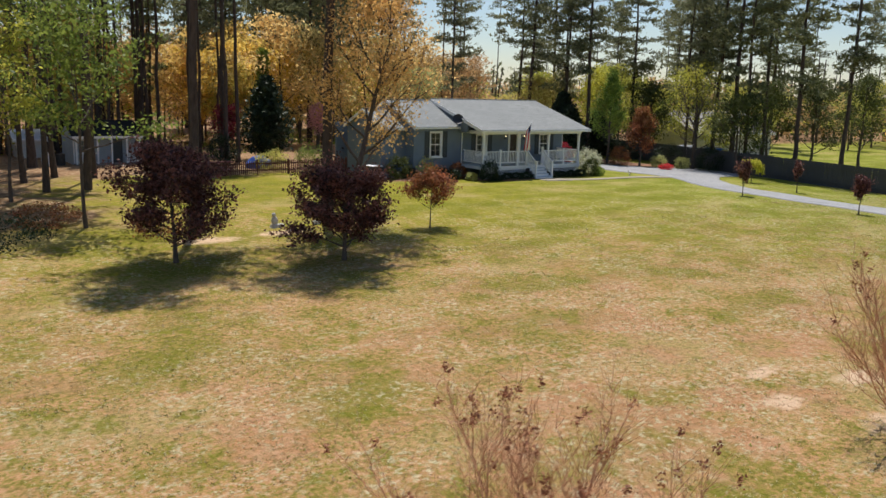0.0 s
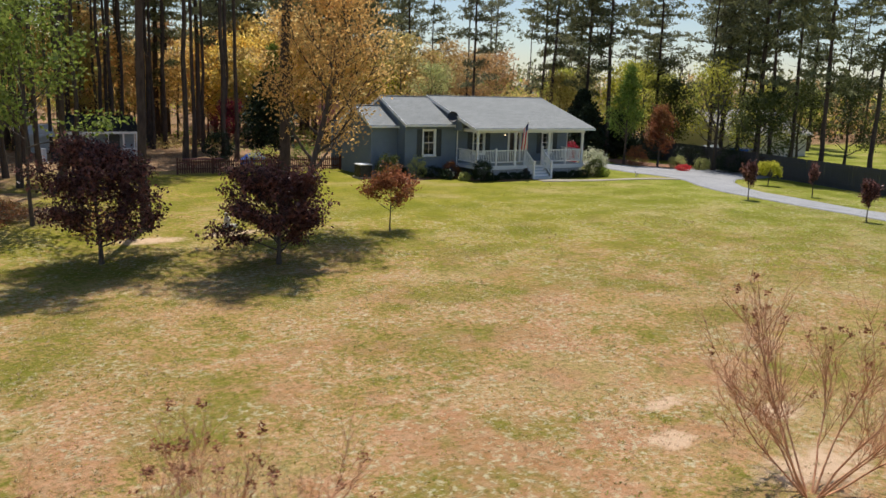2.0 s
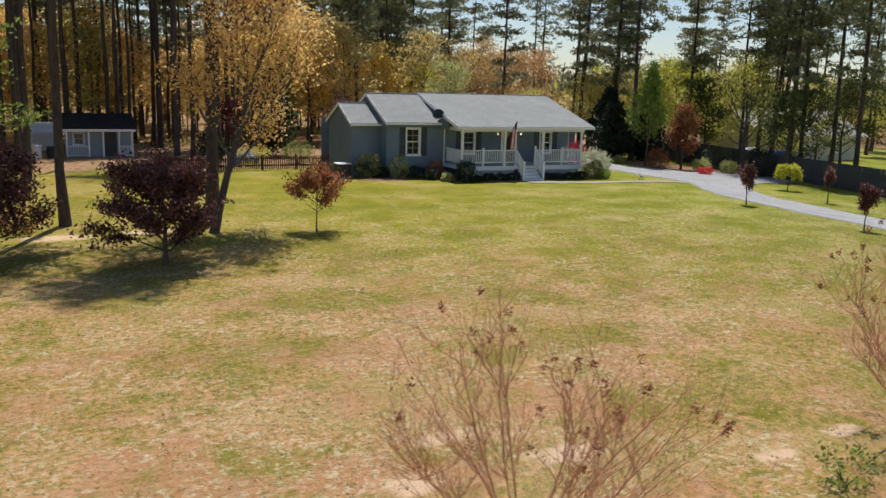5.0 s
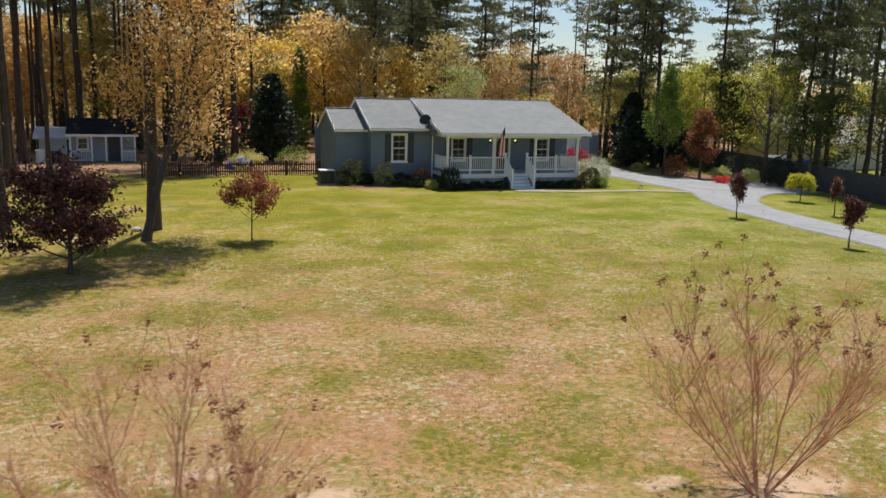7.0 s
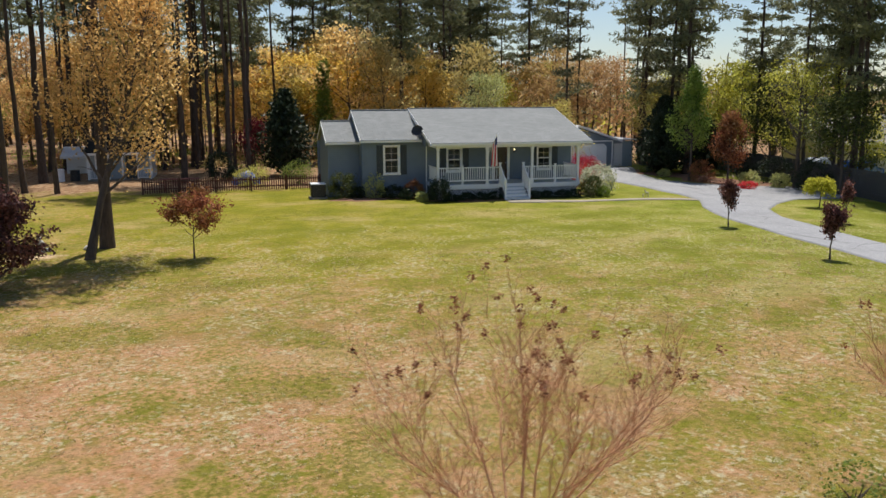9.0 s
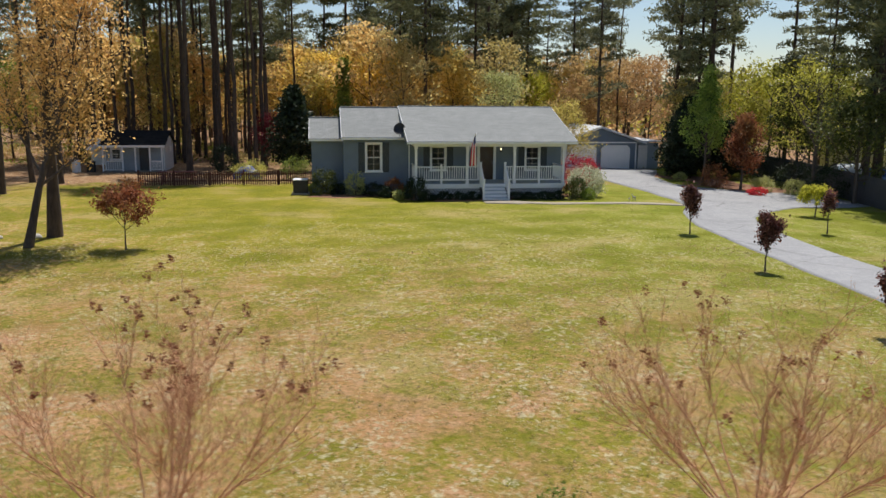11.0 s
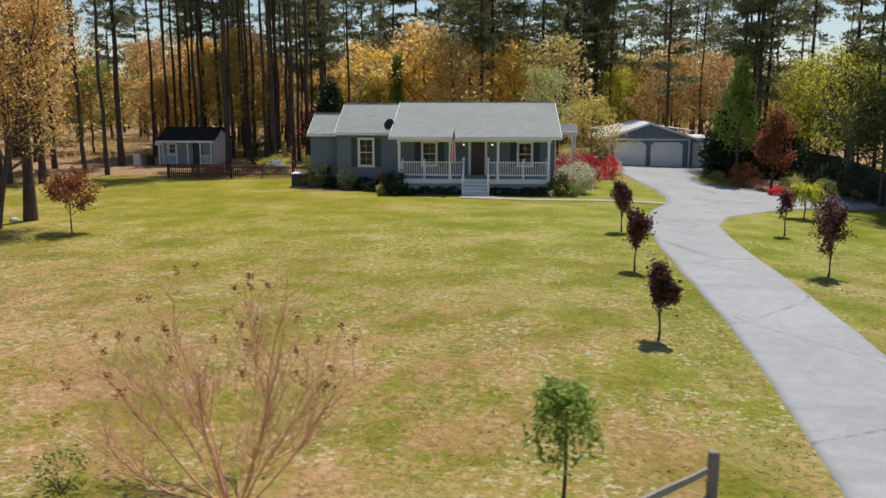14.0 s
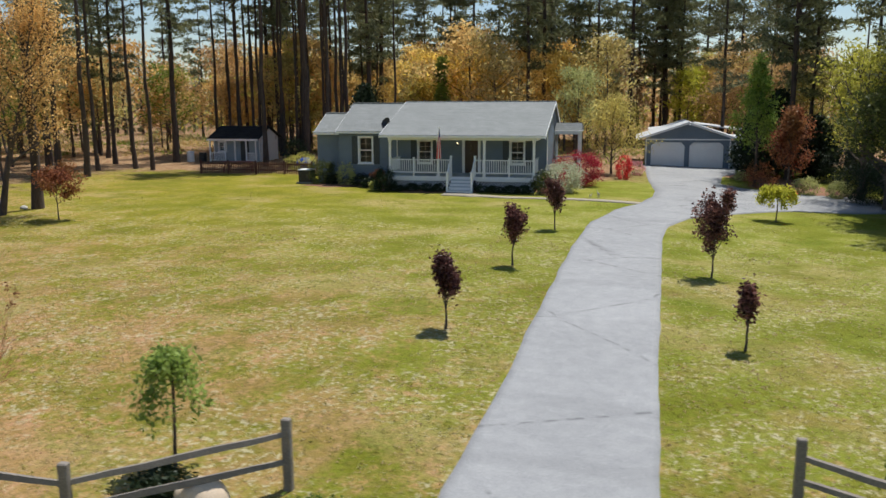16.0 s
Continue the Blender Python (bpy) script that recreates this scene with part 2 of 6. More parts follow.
def glass_stuff():
    n = Nodes("window_glass")
    n.bsdf.inputs["Base Color"].default_value = (0.9, 0.95, 0.95, 1)
    n.bsdf.inputs["Roughness"].default_value = 0.03
    n.bsdf.inputs["Transmission Weight"].default_value = 1.0
    n.bsdf.inputs["IOR"].default_value = 1.3
    return n.m


LAWN, ASPHALT, GLASS = lawn_stuff(), asphalt_stuff(), glass_stuff()
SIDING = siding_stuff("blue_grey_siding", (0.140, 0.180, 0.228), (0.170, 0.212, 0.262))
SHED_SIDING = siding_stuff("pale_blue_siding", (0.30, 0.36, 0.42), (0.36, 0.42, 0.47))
SHINGLE = shingle_stuff("grey_shingles", (0.235, 0.245, 0.24), (0.285, 0.295, 0.288))
DARK_SHINGLE = shingle_stuff("charcoal_shingles", (0.016, 0.015, 0.015), (0.03, 0.028, 0.026))
WHITE = surface("white_paint", (0.80, 0.81, 0.83), (0.88, 0.88, 0.88), 2.0, 0.45, 0, 0.08)
STEP_PAINT = surface("pale_blue_step_paint", (0.42, 0.48, 0.54), (0.52, 0.57, 0.62), 3.0, 0.55)
SHUTTER = surface("dark_slate_shutter", (0.035, 0.045, 0.055), (0.05, 0.06, 0.07), 4.0, 0.5)
DOOR_WOOD = surface("dark_red_door_wood", (0.03, 0.012, 0.009), (0.06, 0.026, 0.017), 5.0, 0.35)
BLACK = surface("black_plastic", (0.012, 0.012, 0.013), (0.025, 0.025, 0.027), 6.0, 0.45)
DARK_BLOCK = surface("grey_foundation_block", (0.12, 0.12, 0.12), (0.2, 0.195, 0.19), 3.0, 0.9)
METAL_WHITE = surface("white_metal_roof", (0.68, 0.70, 0.72), (0.80, 0.81, 0.82), 0.7, 0.35, 0.2)
GREY_METAL = surface("galvanised_metal", (0.35, 0.36, 0.37), (0.5, 0.5, 0.5), 5.0, 0.4, 0.7)
FENCE_WOOD = surface("weathered_fence_wood", (0.14, 0.12, 0.10), (0.30, 0.26, 0.22), 3.0, 0.9, 0, 0.5)
RED_FENCE = surface("red_brown_fence_stain", (0.07, 0.025, 0.018), (0.13, 0.05, 0.035), 3.0, 0.8)
GREY_FENCE = surface("grey_board_fence", (0.06, 0.06, 0.062), (0.10, 0.098, 0.095), 1.0, 0.9, 0, 0.4)
CONCRETE = surface("pale_concrete", (0.27, 0.23, 0.165), (0.36, 0.31, 0.235), 1.0, 0.85)
SAND = surface("pale_bare_sand", (0.55, 0.42, 0.29), (0.72, 0.58, 0.43), 2.0, 0.95)
MULCH = surface("red_brown_mulch", (0.13, 0.06, 0.035), (0.30, 0.15, 0.08), 3.0, 0.95, 0, 0.8)
BEIGE = siding_stuff("cream_siding", (0.55, 0.50, 0.42), (0.65, 0.60, 0.52))
TAN_ROOF = shingle_stuff("tan_grey_shingles", (0.30, 0.28, 0.26), (0.36, 0.34, 0.31))
STONE = surface("pale_stone", (0.36, 0.34, 0.31), (0.55, 0.52, 0.48), 5.0, 0.85, 0, 0.4)
BLUE_PAINT = surface("blue_car_paint", (0.03, 0.09, 0.30), (0.04, 0.12, 0.38), 2.0, 0.25)
RED_CLOTH = surface("red_flag_cloth", (0.60, 0.02, 0.04), (0.70, 0.035, 0.06), 8.0, 0.8)
BLUE_CLOTH = surface("navy_flag_cloth", (0.02, 0.03, 0.12), (0.03, 0.04, 0.16), 8.0, 0.8)
RED_STAIN = surface("red_stained_boards", (0.16, 0.04, 0.03), (0.27, 0.075, 0.055), 4.0, 0.75, 0, 0.3)
BLUE_CLOTH_BRIGHT = surface("blue_tarpaulin", (0.03, 0.07, 0.30), (0.06, 0.13, 0.45), 3.0, 0.45)
WARM_LAMP = Nodes("lit_bulb")
WARM_LAMP.bsdf.inputs["Emission Color"].default_value = (1.0, 0.75, 0.4, 1)
WARM_LAMP.bsdf.inputs["Emission Strength"].default_value = 2.0
WARM_LAMP = WARM_LAMP.m

PINE_BARK = bark_stuff("pine_bark", (0.035, 0.025, 0.02), (0.12, 0.085, 0.065))
BARK = bark_stuff("grey_brown_bark", (0.05, 0.038, 0.03), (0.15, 0.115, 0.09))
TWIG = bark_stuff("red_brown_twig_bark", (0.42, 0.18, 0.09), (0.72, 0.42, 0.24))
L_PINE = leaf_stuff("pine_needles", (0.075, 0.092, 0.042), (0.27, 0.275, 0.125), 0.5, None, 0.02)
L_ORANGE = leaf_stuff("amber_spring_leaves", (0.50, 0.30, 0.075), (0.85, 0.60, 0.20), 0.68, (0.76, 0.50, 0.14), 0.025)
L_YELLOW = leaf_stuff("yellow_green_leaves", (0.28, 0.30, 0.03), (0.66, 0.62, 0.10), 0.66, None, 0.02)
L_OLIVE = leaf_stuff("olive_leaves", (0.03, 0.045, 0.012), (0.14, 0.16, 0.04), 0.35)
L_MOSS = leaf_stuff("pale_olive_spring_leaves", (0.38, 0.30, 0.075), (0.70, 0.57, 0.20), 0.68, (0.55, 0.47, 0.13), 0.025)
L_WINE = leaf_stuff("wine_red_leaves", (0.09, 0.012, 0.018), (0.22, 0.03, 0.04), 0.4)
L_GOLD = leaf_stuff("golden_spring_leaves", (0.62, 0.42, 0.07), (0.92, 0.68, 0.18), 0.7, None, 0.015)
L_LIME = leaf_stuff("bright_green_leaves", (0.12, 0.22, 0.03), (0.40, 0.50, 0.10), 0.5)
L_WEED = leaf_stuff("weed_leaves", (0.11, 0.13, 0.012), (0.28, 0.28, 0.04), 0.35)
# paler than L_PINE: distance haze is mixed into the leaf colour
L_FAR = leaf_stuff("hazy_olive_needles", (0.13, 0.15, 0.065), (0.30, 0.30, 0.14), 0.5)
L_GREEN = leaf_stuff("fresh_green_leaves", (0.08, 0.14, 0.02), (0.29, 0.36, 0.06), 0.5)
L_PALE = leaf_stuff("pale_green_leaves", (0.34, 0.37, 0.11), (0.60, 0.60, 0.24), 0.55)
L_DARK = leaf_stuff("dark_evergreen_leaves", (0.008, 0.016, 0.007), (0.03, 0.05, 0.018), 0.15)
# sunlit tips and the dim crown interior are painted in as random leaf tones
L_PLUM = leaf_stuff("purple_plum_leaves", (0.026, 0.012, 0.012), (0.38, 0.16, 0.13), 0.38, (0.085, 0.035, 0.032), 0.01, 0.35)
L_RUST = leaf_stuff("red_bronze_leaves", (0.17, 0.05, 0.025), (0.50, 0.20, 0.085), 0.5, (0.26, 0.13, 0.04))
L_RUSSET = leaf_stuff("russet_spring_leaves", (0.38, 0.22, 0.08), (0.62, 0.42, 0.17), 0.6, None, 0.02)
L_RED = leaf_stuff("red_maple_leaves", (0.20, 0.010, 0.02), (0.55, 0.042, 0.06), 0.5)
L_SCARLET = leaf_stuff("scarlet_blossom", (0.55, 0.01, 0.01), (0.85, 0.03, 0.03), 0.4)
L_WHITE = leaf_stuff("white_blossom", (0.24, 0.29, 0.12), (0.90, 0.88, 0.70), 0.5, (0.58, 0.58, 0.40))
L_PINK = leaf_stuff("pink_blossom", (0.55, 0.22, 0.22), (0.85, 0.5, 0.48), 0.35)
L_HUSK = leaf_stuff("dry_seed_husks", (0.17, 0.065, 0.035), (0.36, 0.15, 0.08), 0.4)
L_GRASS = leaf_stuff("grass_blades", (0.22, 0.205, 0.016), (0.45, 0.37, 0.07), 0.35, (0.30, 0.26, 0.03))
L_CLOVER = leaf_stuff("pale_clover_leaves", (0.40, 0.37, 0.12), (0.64, 0.58, 0.32), 0.3)
L_STRAW = leaf_stuff("dry_grass_blades", (0.28, 0.20, 0.08), (0.55, 0.44, 0.22), 0.3, (0.42, 0.27, 0.13))


# ---- building blocks ----
def ground_z(x, y):
    x, y = min(max(x, -10.0), 60.0), max(y, -5.0)
    u, l, r = max(0.0, 41.0 - y) / 30, max(0.0, 34.0 - x) / 20, max(0.0, x - 42.0) / 10
    k = min(1.0, max(0.0, (19.0 - y) / 13.0))
    dip = 0.55 * k * k * (3 - 2 * k) * min(1.0, max(0.25, (x - 15.0) / 20.0))
    swell = 0.17 * math.exp(-((x - 47.0) / 4.0) ** 2 - ((y - 38.6) / 4.0) ** 2)
    return swell - dip - 0.213 * u - 0.044 * l - 0.70 * l * min(u, 0.55) - 0.347 * r * min(1.0, max(0.0, 1.0 - (x - 42.0 - 14.0) / 60.0))


def part(name, bm, material, parent=None, label=""):
    """Link a bmesh (or a finished mesh) as one object under a thing or a part."""
    if isinstance(bm, bmesh.types.BMesh):
        me = bpy.data.meshes.new(name)
        bm.to_mesh(me)
        bm.free()
    else:
        me = bm
    if material is not None and not me.materials:
        me.materials.append(material)
    ob = new(name, me)
    if parent is not None:
        ob.parent = parent
    if label:
        ob["label"] = label
    return ob


def thing(name, at=(0, 0, 0), label="", category="", group="", kind="", turn=0.0):
    ob = new(name)
    ob.empty_display_size = 0.2
    ob.matrix_basis = pose(*at, 0, 0, turn)
    return tagged(ob, label, category, group, kind)


def box(bm, x0, x1, y0, y1, z0, z1, bevel=0.0, slot=0, m=None):
    v = [bm.verts.new(p if m is None else m @ Vector(p)) for p in ((x0, y0, z0), (x1, y0, z0), (x1, y1, z0), (x0, y1, z0), (x0, y0, z1), (x1, y0, z1), (x1, y1, z1), (x0, y1, z1))]
    fs = [bm.faces.new([v[i] for i in q]) for q in ((0, 3, 2, 1), (4, 5, 6, 7), (0, 1, 5, 4), (1, 2, 6, 5), (2, 3, 7, 6), (3, 0, 4, 7))]
    for f in fs:
        f.material_index = slot
    if bevel:
        bmesh.ops.bevel(bm, geom=list({e for f in fs for e in f.edges}), offset=bevel, segments=1, affect="EDGES")
    return fs


def boxes(*dims, bevel=0.0):
    bm = bmesh.new()
    for d in dims:
        box(bm, *d, bevel=bevel)
    return bm


def prism(bm, outline, axis, a, b):
    """Extrude a closed outline of (u, z) along axis 'x' or 'y' from a to b."""
    def put(u, z, w):
        return bm.verts.new((w, u, z) if axis == "x" else (u, w, z))
    lo, hi = [put(u, z, a) for u, z in outline], [put(u, z, b) for u, z in outline]
    n = len(outline)
    bm.faces.new(lo), bm.faces.new(hi[::-1])
    for i in range(n):
        bm.faces.new((lo[i], hi[i], hi[(i + 1) % n], lo[(i + 1) % n]))
    bmesh.ops.recalc_face_normals(bm, faces=bm.faces[:])
    return bm


def stick(bm, p, q, r, sides=8, r2=None):
    """A straight round bar from p to q."""
    p, q = Vector(p), Vector(q)
    m = Matrix.Translation((p + q) / 2) @ (q - p).to_track_quat("Z", "Y").to_matrix().to_4x4()
    bmesh.ops.create_cone(bm, cap_ends=True, segments=sides, radius1=r, radius2=r if r2 is None else r2, depth=(q - p).length, matrix=m)
    return bm


def bar(bm, p, q, w, h):
    """A squared timber from p to q."""
    p, q = Vector(p), Vector(q)
    m = Matrix.Translation(p) @ (q - p).to_track_quat("X", "Z").to_matrix().to_4x4()
    box(bm, 0, (q - p).length, -w / 2, w / 2, -h / 2, h / 2, m=m)
    return bm


class Plant:
    """Collects limbs as tapered tubes, and leaves as small bent diamonds."""

    def __init__(self, seed):
        self.r = random.Random(seed)
        self.g = np.random.default_rng(seed)
        self.v, self.f = [], []
        self.leaf = []

    def tube(self, path, radii, sides=6):
        base = len(self.v)
        for i, p in enumerate(path):
            d = (path[min(i + 1, len(path) - 1)] - path[max(i - 1, 0)]).normalized()
            a = d.orthogonal().normalized()
            b = d.cross(a)
            for k in range(sides):
                w = 2 * math.pi * k / sides
                self.v.append(p + (a * math.cos(w) + b * math.sin(w)) * radii[i])
        for i in range(len(path) - 1):
            for k in range(sides):
                k2 = (k + 1) % sides
                self.f.append((base + i * sides + k, base + i * sides + k2, base + (i + 1) * sides + k2, base + (i + 1) * sides + k))

    def limb(self, p, d, length, r0, r1=0.004, bend=0.25, lift=0.15, segs=5, sides=5):
        path, radii, d = [p.copy()], [r0], d.normalized()
        for i in range(segs):
            d = (d + Vector((self.r.gauss(0, bend), self.r.gauss(0, bend), self.r.gauss(0, bend) + lift)) * 0.5).normalized()
            path.append(path[-1] + d * length / segs)
            radii.append(r0 + (r1 - r0) * (i + 1) / segs)
        self.tube(path, radii, sides)
        return path, d

    def leaves(self, centre, spread, count, size, droop=0.0, long=1.0):
        self.leaf.append((np.array(centre), np.array(spread, dtype=float) * np.ones(3), count, size, droop, long))

    def wood(self, name="trunk"):
        me = bpy.data.meshes.new(name)
        me.from_pydata([tuple(v) for v in self.v], [], self.f)
        for p in me.polygons:
            p.use_smooth = True
        return me

    def crown(self, name="crown"):
        pts, sz, dr, lg = [], [], [], []
        for c, s, n, size, droop, long in self.leaf:
            pts.append(c + self.g.normal(0, 1, (n, 3)) * s)
            sz.append(size * self.g.uniform(0.6, 1.3, n)), dr.append(np.full(n, droop)), lg.append(np.full(n, long))
        return leaf_mesh(name, np.concatenate(pts), np.concatenate(sz), self.g, np.concatenate(dr), np.concatenate(lg))


def leaf_mesh(name, c, size, g, droop=0.0, long=1.0):
    n = len(c)
    u = g.normal(0, 1, (n, 3))
    u[:, 2] -= droop
    u /= np.linalg.norm(u, axis=1)[:, None]
    w = g.normal(0, 1, (n, 3))
    v = np.cross(u, w)
    v /= np.linalg.norm(v, axis=1)[:, None] + 1e-9
    k = np.cross(u, v)
    s = np.asarray(size)[:, None]
    lg = np.asarray(long).reshape(-1, 1) if np.ndim(long) else long
    verts = np.empty((n, 4, 3))
    verts[:, 0], verts[:, 2] = c - u * s * lg, c + u * s * lg
    verts[:, 1], verts[:, 3] = c + v * s * 0.55 + k * s * 0.18, c - v * s * 0.55 + k * s * 0.18
    return quad_mesh(name, verts.reshape(-1, 3), np.arange(4 * n).reshape(-1, 4))


def quad_mesh(name, verts, quads):
    me = bpy.data.meshes.new(name)
    n, m = len(verts), len(quads)
    me.vertices.add(n), me.loops.add(4 * m), me.polygons.add(m)
    me.vertices.foreach_set("co", np.asarray(verts, dtype=np.float32).ravel())
    me.loops.foreach_set("vertex_index", np.asarray(quads, dtype=np.int32).ravel())
    me.polygons.foreach_set("loop_start", np.arange(0, 4 * m, 4, dtype=np.int32))
    me.update(calc_edges=True)
    return me


def plant_thing(name, plant, bark, leaf, label, category="tree", group="", crown="crown"):
    t = thing(name, label=label, category=category, group=group)
    if plant.v:
        part("trunk" if category == "tree" else "stems", plant.wood(), bark, t)
    if plant.leaf:
        part(crown, plant.crown(crown), leaf, t)
    return t


def place(ob, x, y, turn=0.0, scale=1.0, sink=0.03):
    ob.matrix_basis = pose(x, y, ground_z(x, y) - sink, 0, 0, turn) @ Matrix.Scale(scale, 4)
    return ob


def plant_copy(ob, x, y, turn=0.0, scale=1.0):
    c = copy_thing(ob, Matrix())
    return place(c, x, y, turn, scale)


def pine(seed, height, start, radius=0.24, reach=3.6, whorls=17, lean=0.0):
    """A tall bare-stemmed pine; ragged boughs with needle tufts begin at start."""
    p = Plant(seed)
    r = p.r
    path, radii, off = [], [], Vector((0, 0, 0))
    for i in range(13):
        f = i / 12
        off += Vector((r.gauss(0, 0.05) + lean * height / 12, r.gauss(0, 0.05), 0))
        path.append(Vector((off.x, off.y, f * height)))
        radii.append(0.88 * radius * (1.0 - 0.8 * f) * (1.35 if i == 0 else 1.0))
    p.tube(path, radii, 8)

    def at(z):
        i = min(11, int(z / height * 12))
        f = z / height * 12 - i
        return path[i].lerp(path[i + 1], f)
    for w in range(whorls):
        f = (w + r.random() * 0.8) / whorls
        z = start + (height - start) * f
        for b in range(r.choice((2, 3, 3, 4))):
            a = r.random() * 6.283
            ln = reach * (1.0 - 0.75 * f) * r.uniform(0.45, 1.1) * (0.55 + 0.9 * min(1, f * 3))
            d = Vector((math.cos(a), math.sin(a), r.uniform(-0.15, 0.3)))
            bough, _ = p.limb(at(z), d, ln, 0.05 * (1 - 0.6 * f), 0.01, 0.3, 0.12, 5, 4)
            for k, q in enumerate(bough[2:]):
                for _ in range(3):
                    c = q + Vector((r.gauss(0, 0.36), r.gauss(0, 0.36), r.gauss(0.05, 0.13)))
                    p.leaves(c, (0.22, 0.22, 0.07), 8, 0.105, -0.25, 2.1)
    for _ in range(r.randint(2, 5)):
        z, a = r.uniform(0.3 * start, start), r.random() * 6.283
        p.limb(at(z), Vector((math.cos(a), math.sin(a), 0.05)), r.uniform(0.6, 1.8), 0.03, 0.006, 0.35, 0.05, 4, 4)
    return p


def broadleaf(seed, height, base, reach, radius, limbs=9, leaf=0.11, density=14, spread=0.28, lift=0.25, shape=0.5, forks=4, lean=(0, 0), up=0.55, sides=7, top=0.84, spine=0.86):
    """A tree whose limbs leave the trunk from base upwards and fork into leafy twigs. shape: 0 a cone, 1 a vase."""
    p = Plant(seed)
    r = p.r
    path, radii, off = [], [], Vector((0, 0, 0))
    n = 8
    for i in range(n + 1):
        f = i / n
        path.append(Vector((off.x, off.y, f * height * spine)))
        radii.append(max(0.012, radius * (1 - 0.88 * f)) * (1.25 if i == 0 else 1))
        off += Vector((r.gauss(0, 0.02) * height / 4 + lean[0] * height / n, r.gauss(0, 0.02) * height / 4 + lean[1] * height / n, 0))
    p.tube(path, radii, sides)
    for b in range(limbs):
        f = (b + r.random()) / limbs
        z = base + (height * top - base) * f
        i = min(n - 1, int(z / (height * spine) * n))
        q = path[i].lerp(path[i + 1], z / (height * spine) * n - i)
        a = b * 2.4 + r.uniform(-0.5, 0.5)
        wide = (1 - f) * (1 - shape) + shape * (0.45 + 0.55 * math.sin(math.pi * min(1, f * 0.75 + 0.25)))
        ln = reach * max(0.25, wide) * r.uniform(0.75, 1.15)
        d = Vector((math.cos(a), math.sin(a), up + 0.6 * f))
        main, _ = p.limb(q, d, ln, max(0.008, radius * 0.42 * (1 - 0.6 * f)), 0.006, 0.22, lift, 6, 5)
        p.leaves(main[-1], spread, density, leaf)
        for k in range(forks):
            g = r.uniform(0.3, 0.95)
            j = min(5, int(g * 6))
            s = main[j].lerp(main[j + 1], g * 6 - j)
            dd = (main[j + 1] - main[j]).normalized() + Vector((r.gauss(0, 0.6), r.gauss(0, 0.6), r.gauss(0.1, 0.4)))
            tw, _ = p.limb(s, dd, ln * r.uniform(0.3, 0.5), max(0.005, radius * 0.14), 0.004, 0.25, lift, 4, 4)
            for q2 in tw[1:]:
                p.leaves(q2, spread, density, leaf)
    return p


def bush(seed, rx, ry, rz, count, leaf=0.05, lump=0.35, stems=5):
    """A rounded shrub: leaves crowd an uneven shell round a few stems."""
    p = Plant(seed)
    for _ in range(stems):
        a = p.r.random() * 6.283
        p.limb(Vector((0, 0, 0)), Vector((math.cos(a) * rx, math.sin(a) * ry, rz * 1.6)), rz * 1.2, 0.02, 0.005, 0.2, 0.1, 4, 4)
    lumps = [(p.r.gauss(0, 1), p.r.gauss(0, 1), p.r.gauss(0, 1)) for _ in range(14)]
    per = max(1, count // 60)
    for _ in range(60):
        d = Vector((p.r.gauss(0, 1), p.r.gauss(0, 1), p.r.gauss(0.15, 1))).normalized()
        k = 1 + lump * (max(d.dot(Vector(l).normalized()) for l in lumps) - 0.8)
        q = Vector((d.x * rx, d.y * ry, rz + d.z * rz)) * 0.92
        q = Vector((q.x * k, q.y * k, max(0.05, q.z * k)))
        p.leaves(q, (rx * 0.16, ry * 0.16, rz * 0.16), per, leaf)
    return p


# ---- ground ----
def build_ground():
    xs = np.concatenate([np.linspace(-2500, -60, 12), np.linspace(-50, 110, 161), np.linspace(120, 2500, 12)])
    ys = np.concatenate([np.linspace(-2500, -40, 12), np.linspace(-30, 110, 141), np.linspace(120, 2500, 12)])
    v = [(x, y, ground_z(x, y) + (0.05 * noise.noise(Vector((x * 0.25, y * 0.25, 0))) if -40 < x < 100 and -20 < y < 100 else 0)) for y in ys for x in xs]
    w = len(xs)
    f = [(j * w + i, j * w + i + 1, (j + 1) * w + i + 1, (j + 1) * w + i) for j in range(len(ys) - 1) for i in range(w - 1)]
    me = quad_mesh("ground", np.array(v), np.array(f))
    for p in me.polygons:
        p.use_smooth = True
    tagged(part("ground", me, LAWN), "patchy spring lawn, green by the house and straw-dry towards the road", "lawn", kind="structure")


build_ground()


def soil(x, y):
    """The height of the ground sheet itself, with its small swells."""
    return ground_z(x, y) + 0.05 * noise.noise(Vector((x * 0.25, y * 0.25, 0)))


LEFT = ((-14, 44.6), (8.0, 44.68), (13.2, 45.02), (20, 45.2), (26.5, 45.35), (32.6, 45.75), (36.2, 46.7), (38.2, 47.75), (40.2, 48.2), (42.5, 48.6), (46, 48.8), (52, 48.5), (60, 48.35), (64.2, 48.3))
RIGHT = ((-14, 47.9), (8.6, 48.1), (13.8, 48.16), (22, 48.46), (30.2, 48.73), (33, 49.1), (35.5, 50.2), (38, 52.5), (40, 55.2), (41, 60.4), (47, 60.8), (48, 57), (49.5, 54.2), (52, 53), (57, 53.6), (61, 55.5), (64.2, 56.8))


def between(table, y):
    for (a, u), (b, w) in zip(table, table[1:]):
        if y <= b:
            return u + (w - u) * max(0.0, (y - a) / (b - a))
    return table[-1][1]


